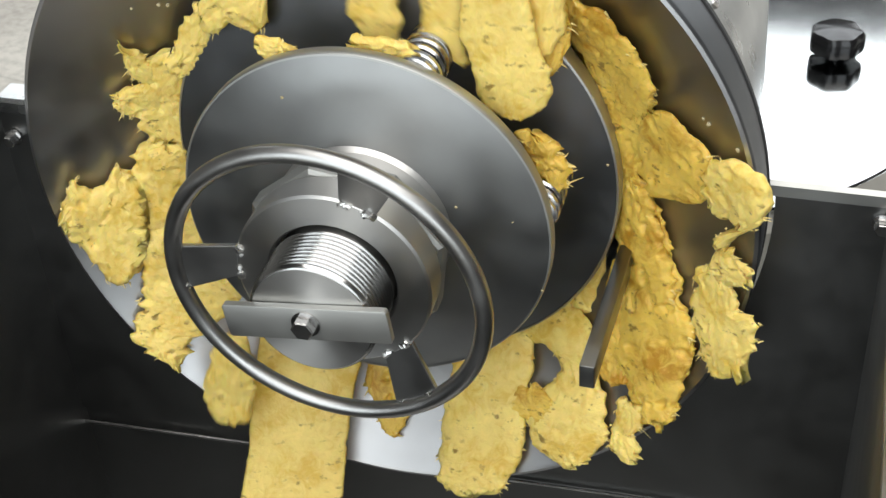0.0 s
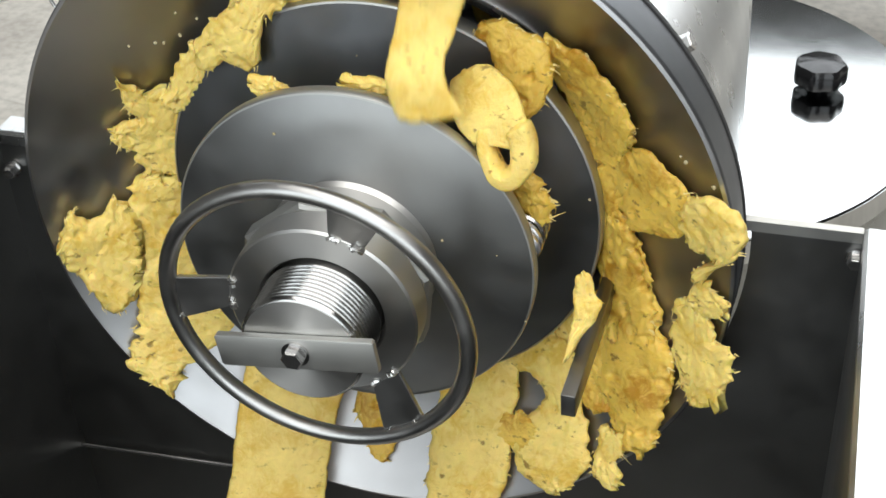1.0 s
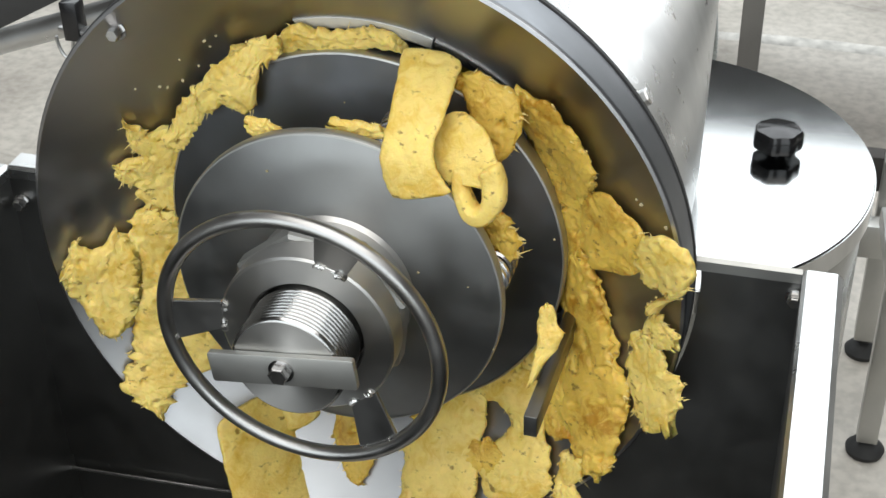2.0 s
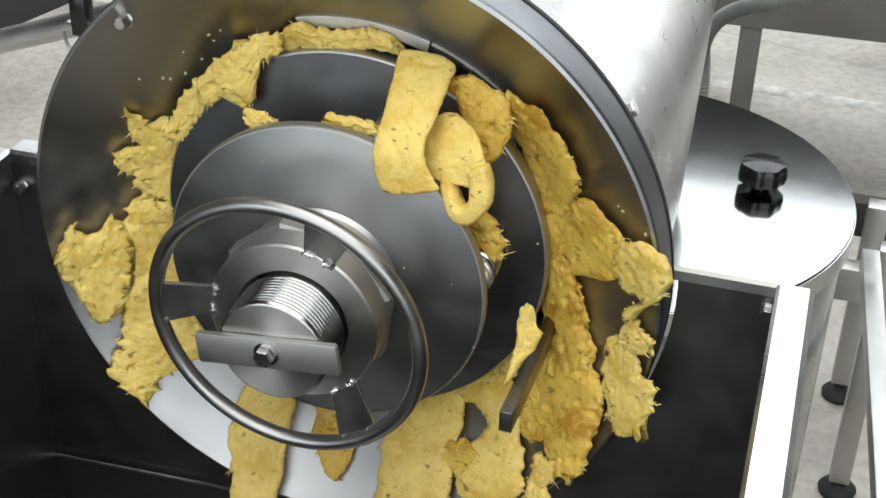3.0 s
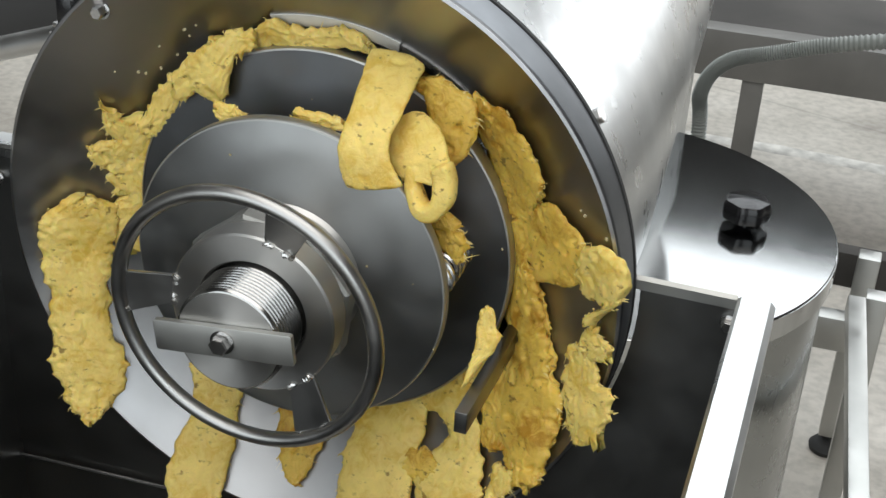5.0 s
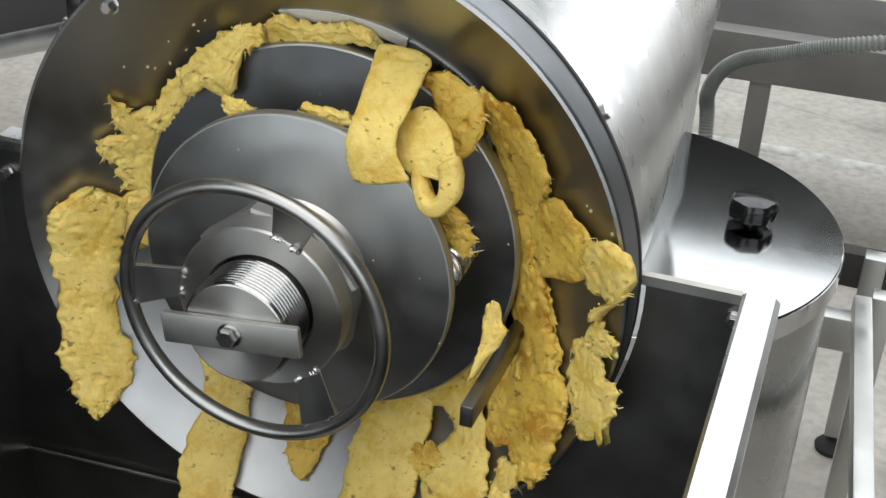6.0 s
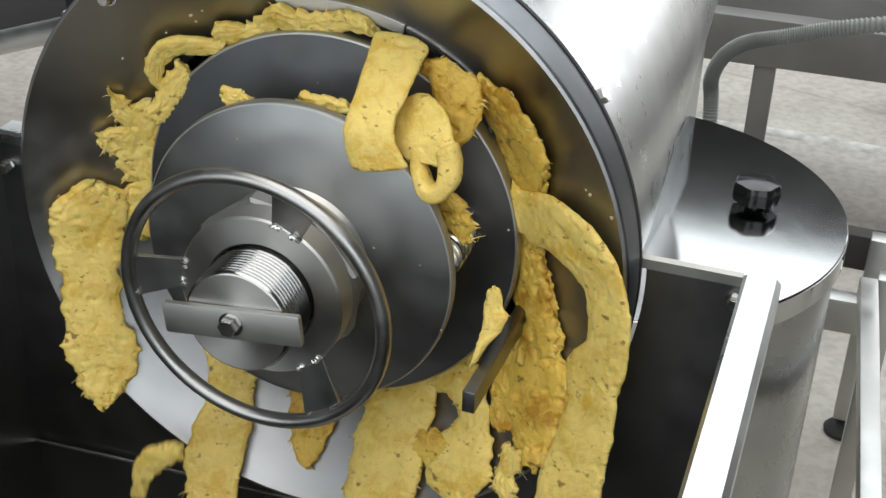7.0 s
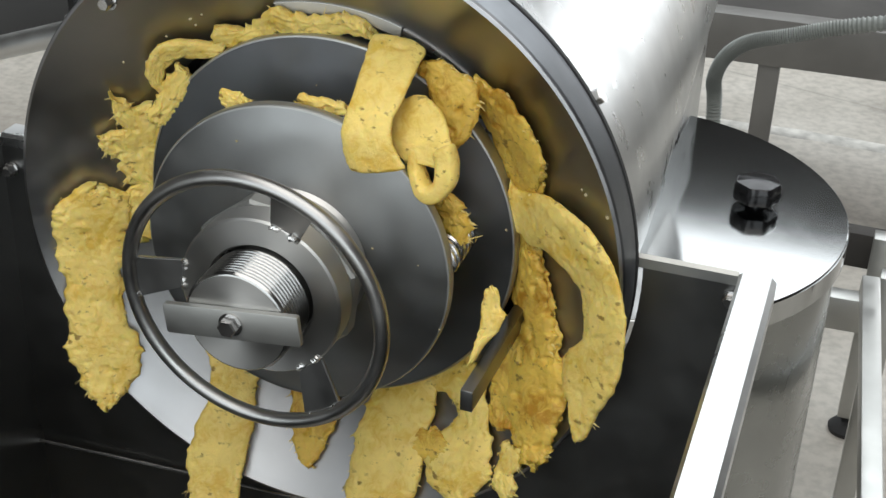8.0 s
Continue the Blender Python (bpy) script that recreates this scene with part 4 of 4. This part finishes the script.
lever_bit = pulp_lump("pulp_lump", in_air([(0.225, 0.115, 0.009, 0.239, 0.115, 0.012), (0.224, 0.108, -0.011, 0.247, 0.108, -0.009), (0.226, 0.1, -0.027, 0.253, 0.1, -0.017), (0.226, 0.095, -0.041, 0.245, 0.095, -0.036), (0.224, 0.085, -0.056, 0.235, 0.085, -0.047), (0.221, 0.078, -0.072, 0.227, 0.078, -0.067)]), 0.012, 30, 0.25, fray=3, mat=DOUGH_PALE, label="small pulp scrap stuck on the scraper bar", rough=0.6)
early_a = pulp_lump("pulp_mass", in_air([(0.096, 0.152, 0.243, 0.158, 0.152, 0.248), (0.095, 0.152, 0.199, 0.162, 0.152, 0.21), (0.103, 0.152, 0.168, 0.169, 0.152, 0.18), (0.107, 0.152, 0.142, 0.179, 0.152, 0.155), (0.111, 0.152, 0.121, 0.173, 0.152, 0.128), (0.134, 0.152, 0.112, 0.15, 0.152, 0.11)]), 0.018, 31, 0.25, fray=6, mat=DOUGH_PALE, label="thick yellow pulp slab sliding off the disc", rough=0.5)
early_d = pulp_lump("pulp_lump", in_air([(0.149, 0.168, 0.239, 0.187, 0.168, 0.242), (0.151, 0.168, 0.201, 0.188, 0.168, 0.204), (0.156, 0.168, 0.179, 0.179, 0.168, 0.181), (0.161, 0.168, 0.169, 0.169, 0.168, 0.168)]), 0.02, 46, 0.3, fray=4, mat=DOUGH_PALE, label="yellow pulp lump beside the sliding slab", rough=0.6)
early_b = pulp_lump("pulp_lump", in_air([(-0.014, 0.18, 0.215, 0.03, 0.18, 0.218), (-0.018, 0.18, 0.185, 0.032, 0.18, 0.19), (-0.007, 0.18, 0.169, 0.028, 0.18, 0.166), (0.0, 0.18, 0.154, 0.017, 0.18, 0.152)]), 0.02, 32, 0.35, fray=6, mat=DOUGH_PALE, label=L_TORN, rough=0.7)
early_c = pulp_lump("pulp_lump", in_air([(0.046, 0.18, 0.22, 0.093, 0.18, 0.223), (0.052, 0.18, 0.191, 0.092, 0.18, 0.195), (0.052, 0.18, 0.165, 0.092, 0.18, 0.169), (0.078, 0.18, 0.153, 0.092, 0.18, 0.146)]), 0.02, 45, 0.35, fray=6, mat=DOUGH_PALE, label=L_TORN, rough=0.7)
early_drop = pulp_lump("pulp_lump", in_air([(-0.173, 0.09, -0.163, -0.135, 0.09, -0.153), (-0.191, 0.09, -0.207, -0.136, 0.09, -0.188), (-0.203, 0.09, -0.251, -0.14, 0.09, -0.23), (-0.193, 0.09, -0.288, -0.15, 0.09, -0.275)]), 0.025, 37, 0.35, fray=4, mat=DOUGH_PALE, label="yellow pulp piece dropping into the hopper")
hang_strand = pulp_lump("pulp_strand", in_air([(-0.131, 0.205, 0.204, -0.127, 0.205, 0.193), (-0.164, 0.198, 0.198, -0.157, 0.198, 0.174), (-0.194, 0.19, 0.182, -0.178, 0.19, 0.159), (-0.213, 0.184, 0.154, -0.195, 0.184, 0.136), (-0.217, 0.18, 0.119, -0.2, 0.18, 0.111), (-0.215, 0.176, 0.077, -0.197, 0.176, 0.074), (-0.214, 0.172, 0.042, -0.198, 0.172, 0.045), (-0.217, 0.17, 0.012, -0.211, 0.17, 0.012)]), 0.014, 47, 0.15, fray=3, mat=DOUGH_PALE, label="smooth pale yellow pulp strand hanging beside the disc", rough=0.5)
low_scrap = pulp_lump("pulp_lump", in_air([(-0.203, 0.05, -0.271, -0.211, 0.05, -0.326), (-0.184, 0.05, -0.274, -0.187, 0.05, -0.33), (-0.138, 0.05, -0.287, -0.14, 0.05, -0.327), (-0.1, 0.05, -0.293, -0.093, 0.05, -0.306)]), 0.02, 48, 0.35, fray=4, mat=DOUGH_PALE, label="yellow pulp scrap dropping into the hopper")
late_scrap = pulp_lump("pulp_lump", in_air([(-0.143, 0.05, -0.26, -0.124, 0.05, -0.259), (-0.155, 0.05, -0.263, -0.131, 0.05, -0.282), (-0.184, 0.05, -0.284, -0.154, 0.05, -0.302), (-0.198, 0.05, -0.324, -0.172, 0.05, -0.325), (-0.204, 0.05, -0.361, -0.183, 0.05, -0.358)]), 0.014, 38, 0.3, fray=3, mat=DOUGH_PALE, label="yellow pulp scrap dropping into the hopper")


FIBRE = plain("pale_pulp_fibre", (0.78, 0.61, 0.22), 0.5, 0.0, 0.1, 60)


def fibres(ob, count, seed, down=0.5):
    """A fringe of tapered hair-like fibres that sticks out of a lump's edge."""
    rnd = random.Random(seed)
    vs = ob.data.vertices
    m = len(ROUND)
    rim = [(v.co.copy(), (v.co - vs[v.index // m * m + 16].co).normalized()) for v in vs[m * 2:len(vs) - m * 2] if v.index % m in (0, 1, 32, 33)]
    tuft = bmesh.new()
    while count > 0:
        a, out = rnd.choice(rim)
        for _ in range(rnd.randint(1, 4)):  # they stand in small tufts
            count -= 1
            way = (out + Vector((rnd.uniform(-0.5, 0.5), rnd.uniform(-0.5, 0.15), rnd.uniform(-0.4, 0.4) - down))).normalized()
            n = rnd.uniform(0.003, 0.007) if rnd.random() < 0.88 else rnd.uniform(0.007, 0.014)
            bend = Vector((rnd.uniform(-0.4, 0.4), rnd.uniform(-0.2, 0.2), rnd.uniform(-0.6, 0.2))) * n
            root = a + Vector((rnd.uniform(-0.003, 0.003), 0.0, rnd.uniform(-0.003, 0.003)))
            pts = [root - way * 0.003 + way * n * t + bend * t * t for t in (0, 0.3, 0.6, 1)]
            w = rnd.uniform(0.0006, 0.0014)
            join(tuft, tube(pts, lambda i: w * (1.0, 0.75, 0.45, 0.12)[i], 5))
    fringe = part("fibre_fringe", tuft, FIBRE, ob, "pale torn fibres along the edge")
    tagged(fringe, kind="stuff")


for ob, k in ((tip_lump, 34), (hang, 60), (hang_top, 26), (right_mass, 46), (broad_low, 44), (band_a, 40), (spring_lump, 46), (star, 40), (star_lobe, 22), (star_tip, 22), (join_left, 18), (left_strip, 30), (edge_lump, 26), (edge_bit, 16), (top_row, 54), (drip, 24), (fold_c, 34), (small_low, 24), (mass_a, 30), (mass_b, 44), (mid_low, 20), (bridge, 16), (upper_strand, 30), (lower_strand, 16), (low_strip, 10), (ring_strip, 12)):
    fibres(ob, k, k * 31 + len(ob.name))


def crumb(place, size, seed):
    """A dry crumb of pulp stuck to the steel."""
    bm = bmesh.new()
    bmesh.ops.create_icosphere(bm, subdivisions=2, radius=size)
    for v in bm.verts:
        v.co *= 1 + 0.5 * noise.noise(v.co * 600 + Vector((seed, 0, 0)))
        v.co.y *= 0.5
    return single("pulp_crumb", bm, CRUMB, place, "small pale pulp crumb stuck to the steel", "crumb", "crumbs on the steel")


CRUMB = plain("dried_pulp", (0.45, 0.38, 0.22), 0.6, 0.0, 0.1, 60)
for i, (x, y, z) in enumerate([(0.222, 0.202, 0.036), (0.207, 0.202, 0.11), (-0.011, 0.202, 0.175)] + [(0.095, 0.109, 0.033), (0.177, 0.109, -0.054), (0.149, 0.109, 0.023), (-0.067, 0.109, 0.135)]):
    crumb((x, y - 0.001, z + AX), 0.0015 - 0.0003 * (i % 3), i)
for i, (a, r) in enumerate([(133.8, 0.286), (139.4, 0.269), (133.2, 0.267), (125.5, 0.285), (122.5, 0.283), (143.3, 0.284), (145.7, 0.303), (20.6, 0.341), (126.2, 0.276), (142.8, 0.277)] + [(21.5, 0.337), (17.1, 0.363)]):
    crumb((r * math.cos(radians(a)), 0.135 + (0.372 - r) * SLOPE, r * math.sin(radians(a)) + AX), 0.0016 + 0.0006 * (i % 2), i + 20)


def keyed(ob, rows, pivot=None):
    """Keys ob by offsets from its rest, turned about pivot: seconds, dx, dy, dz (or "bottom": lying in the hopper), rx, ry, rz."""
    rest = ob.location.copy()
    p = Vector(pivot) + Vector((0, 0, AX)) if pivot else rest
    out = []
    for t, x, y, z, rx, ry, rz in rows:
        drop = 0 if z == "bottom" else z
        m = pose(p.x + x, p.y + y, p.z + drop, rx, ry, rz) @ Matrix.Translation(rest - p)
        if z == "bottom":
            m.translation.z = AX - 1.03
        out.append((t, m))
    walk(ob, out)


def motions():
    """All that moves in the clip."""
    # the slab at the top slides off and drops into the hopper
    for ob in (early_a, early_d):
        keyed(ob, [(0, 0, 0, 0, 0, 0, 0), (0.1, 0.012, -0.015, -0.008, 3, 0, 0), (0.2, 0.035, -0.05, -0.04, 10, 5, 0), (0.3, 0.03, -0.09, -0.17, 22, 8, 0), (0.4, 0.04, -0.12, -0.34, 35, 12, 5), (0.5, 0.05, -0.20, -0.58, 55, 20, 8), (0.7, 0.05, -0.30, "bottom", 80, 0, 10), (8, 0.05, -0.30, "bottom", 80, 0, 10)])
    for ob in (early_b, early_c):
        keyed(ob, [(0, 0, 0, 0, 0, 0, 0), (0.1, 0.05, -0.05, 0.0, 5, 4, 0), (0.2, 0.06, -0.09, -0.02, 10, 6, 0), (0.3, 0.11, -0.11, -0.11, 16, 12, 0), (0.4, 0.14, -0.13, -0.28, 25, 20, 0), (0.5, 0.14, -0.22, -0.58, 30, 30, 0), (0.7, 0.12, -0.34, "bottom", 80, 0, 0), (8, 0.12, -0.34, "bottom", 80, 0, 0)])
    # new strips come out over the disc
    keyed(fold_b, [(0, -0.03, 0.17, 0.07, -10, 0, 0), (0.3, -0.03, 0.17, 0.07, -10, 0, 0), (0.4, -0.05, 0.01, 0.065, 0, 14, 0), (0.5, -0.055, -0.01, 0.048, 0, 8, 0), (0.6, -0.03, -0.015, 0.045, 0, 8, 0), (0.7, 0, 0, 0.0, 0, 0, 0), (8, 0, 0, 0, 0, 0, 0)])
    keyed(curl, [(0, -0.03, 0.17, 0.07, -10, 0, 0), (0.5, -0.04, 0.14, 0.08, -10, 0, 0), (0.6, -0.03, 0.03, 0.06, 0, 8, 0), (0.7, 0, 0, 0.0, 0, 0, 0), (8, 0, 0, 0, 0, 0, 0)])
    keyed(fold_a, [(0, -0.02, 0.17, 0.07, -10, 0, 0), (0.7, -0.02, 0.17, 0.07, -10, 0, 0), (0.9, -0.005, 0.07, 0.085, -5, 0, 0), (1.0, -0.012, 0.01, 0.035, -1, 0, 0), (1.2, 0, 0, 0.0, 0, 0, 0), (8, 0, 0, 0, 0, 0, 0)])
    keyed(lever_bit, [(0, -0.10, 0.085, 0.21, 0, 0, 0), (0.2, -0.08, 0.07, 0.17, 0, 0, 0), (0.3, -0.05, 0.03, 0.08, 0, 0, 0), (0.4, -0.01, 0, 0.01, 0, 0, 0), (0.5, 0, 0, 0, 0, 0, 0), (8, 0, 0, 0, 0, 0, 0)])
    # the mass beside the wheel lets go, a strip comes after it
    for ob in (mass_a, mass_b):
        keyed(ob, [(0, 0, 0, 0, 0, 0, 0), (3.3, 0, 0, 0, 0, 0, 0), (3.4, 0.0, -0.008, -0.012, 1, 1, 0), (3.5, 0.0, -0.035, -0.085, 5, 2, 0), (3.6, -0.005, -0.065, -0.20, 12, 4, 0), (3.7, -0.01, -0.12, -0.40, 22, 6, 0), (3.85, -0.02, -0.24, "bottom", 60, 0, 0), (8, -0.02, -0.24, "bottom", 60, 0, 0)], (-0.27, 0.14, 0.0))
    foot = (-0.27, 0.112, -0.263)
    keyed(left_strip, [(0, 0.10, 0.12, 0.10, 0, 10, 0), (3.38, 0.10, 0.12, 0.10, 0, 10, 0), (3.46, 0.04, 0.04, 0.05, 0, 10, -10), (3.52, 0.01, 0.0, 0.0, 0, 11, -20), (3.7, 0.01, 0.0, -0.005, 0, 11, -20), (4.0, 0.005, -0.002, 0, 0, 8, -16), (4.2, 0.002, 0, 0, 0, 4, -8), (4.45, 0, 0, 0, 0, 0, 0), (8, 0, 0, 0, 0, 0, 0)], foot)
    # strips run down below the wheel
    keyed(wide_strip, [(0, 0.01, 0, 0.02, 0, -2, 0), (0.5, 0, 0, 0.04, 0, 0, 0), (1.0, 0, 0, 0.02, 0, 0, 0), (1.5, 0, 0, 0, 0, 0, 6), (1.8, 0, -0.004, -0.01, 0, 0, 26), (2.0, 0.014, -0.008, -0.01, 0, 0, 46), (2.2, 0.008, -0.01, -0.03, 0, 0, 54), (2.6, -0.02, -0.03, -0.12, 6, 3, 50), (2.8, -0.02, -0.12, -0.35, 20, 4, 40), (3.0, -0.02, -0.25, "bottom", 70, 4, 30), (8, -0.02, -0.25, "bottom", 70, 4, 30)])
    keyed(low_strip, [(0, 0.02, 0.12, 0.14, 0, 0, 0), (2.3, 0.02, 0.12, 0.14, 0, 0, 0), (3.3, 0.01, 0.0, 0.01, 0, 0, 0), (4.5, -0.01, 0, -0.005, 0, 2, 0), (6.0, 0, 0, 0, 0, 0, 0), (8, 0, 0, 0, 0, 0, 0)])
    # the lump on the rim and the hanging piece drop, a long strip swings out
    for ob, d in ((band_b, 0.0), (tip_lump, 0.02), (hang, 0.03), (hang_top, 0.03)):
        keyed(ob, [(0, 0, 0, 0, 0, 0, 0), (6.2, 0, 0, 0, 0, 0, 0), (6.3, 0.01, -0.01, -0.02 - d, 3, 2, 0), (6.4, 0.02, -0.03, -0.085 - d, 5, 4, 0), (6.5, 0.025, -0.05, -0.185 - d, 8, 6, 0), (6.6, 0.03, -0.08, -0.36 - d, 14, 12, 0), (6.75, 0.0, -0.25, "bottom", 60, 20, 0), (8, 0.0, -0.25, "bottom", 60, 20, 0)])
    root = (0.239, 0.187, 0.053)
    swing = [(0, -0.16, 0.16, 0.10, 0, 0, 0), (6.2, -0.16, 0.16, 0.10, 0, 0, 0), (6.3, -0.06, 0.06, 0.04, 0, -4, 0), (6.4, 0.008, -0.012, 0.0, 0, -10, 0), (6.5, 0.010, -0.015, -0.004, 0, -14, 0), (6.6, 0.008, -0.015, -0.002, 0, -12, 0), (6.7, 0.0, -0.01, 0, 0, -9, 0), (6.8, 0, -0.006, 0, 0, -5, 0), (7.0, 0, 0, 0, 0, -1, 0), (7.2, 0, 0, 0, 0, 1, 0)]
    keyed(ring_strip, swing + [(7.4, 0, 0, 0, 0, 1, 0), (7.6, 0, 0, 0, 0, 0, 0), (8, 0, 0, 0, 0, 0, 0)], root)
    keyed(tail_strip, swing + [(7.3, 0, -0.01, -0.03, 2, 2, 0), (7.4, 0, -0.03, -0.12, 6, 4, 0), (7.5, 0, -0.06, -0.28, 12, 6, 0), (7.65, -0.02, -0.14, "bottom", 60, 0, 0), (8, -0.02, -0.14, "bottom", 60, 0, 0)], root)
    keyed(upper_strand, [(0, 0, 0, 0, 0, 0, 0), (6.0, 0, 0, 0, 0, 0, 0), (6.15, -0.01, -0.004, -0.01, 0, -10, 0), (6.4, 0.005, 0.035, -0.03, 0, -14, 0), (6.8, 0.035, 0.09, -0.05, 0, -10, 0), (8, 0.035, 0.09, -0.05, 0, -10, 0)])
    keyed(early_drop, [(0, 0, 0, 0, 0, 0, 0), (0.1, -0.005, -0.01, -0.07, 5, 10, 0), (0.2, -0.01, -0.03, -0.19, 15, 20, 0), (0.3, -0.01, -0.06, -0.36, 25, 30, 0), (0.45, -0.01, -0.12, "bottom", 70, 0, 0), (8, -0.01, -0.12, "bottom", 70, 0, 0)])
    keyed(late_scrap, [(0, 0.10, 0.16, 0.25, 0, 40, 0), (6.3, 0.10, 0.16, 0.25, 0, 40, 0), (6.7, 0.05, 0.05, 0.10, 0, 30, 0), (6.9, 0.01, 0.01, 0.03, 0, 10, 0), (7.0, 0, 0, 0, 0, 0, 0), (7.1, 0, -0.02, -0.07, 0, -10, 0), (7.2, 0, -0.04, -0.20, 0, -20, 0), (7.35, 0, -0.10, "bottom", 60, -10, 0), (8, 0, -0.10, "bottom", 60, -10, 0)])
    keyed(hang_strand, [(0, 0.06, 0.06, 0.0, 0, 0, 0), (6.0, 0.06, 0.06, 0.0, 0, 0, 0), (6.2, 0.02, 0.02, 0.01, 0, 0, 0), (6.3, 0, 0, 0.01, 0, 0, 0), (6.5, 0, 0, 0, 0, 0, 0), (6.65, 0.0, 0.0, -0.02, 0, 2, 0), (6.75, 0.0, -0.04, -0.12, 4, 6, 0), (6.85, 0.0, -0.08, -0.28, 10, 12, 0), (7.0, 0.0, -0.14, "bottom", 60, 0, 0), (8, 0.0, -0.14, "bottom", 60, 0, 0)])
    keyed(low_scrap, [(0, 0.12, 0.16, 0.27, 0, 30, 0), (6.2, 0.12, 0.16, 0.27, 0, 30, 0), (6.35, 0.05, 0.04, 0.16, 0, 20, 0), (6.43, 0.02, 0.01, 0.07, 0, 10, 0), (6.5, 0, 0, 0, 0, 0, 0), (6.6, -0.01, -0.03, -0.14, 10, -10, 0), (6.75, -0.02, -0.08, "bottom", 50, 0, 0), (8, -0.02, -0.08, "bottom", 50, 0, 0)])
    keyed(loop_strip, [(0, 0.07, 0.12, -0.07, 0, 0, 0), (6.0, 0.07, 0.12, -0.07, 0, 0, 0), (6.4, 0.02, 0.01, -0.02, 0, 0, 0), (6.9, 0, 0, 0, 0, 0, 0), (8, 0, 0, 0, 0, 0, 0)])


motions()
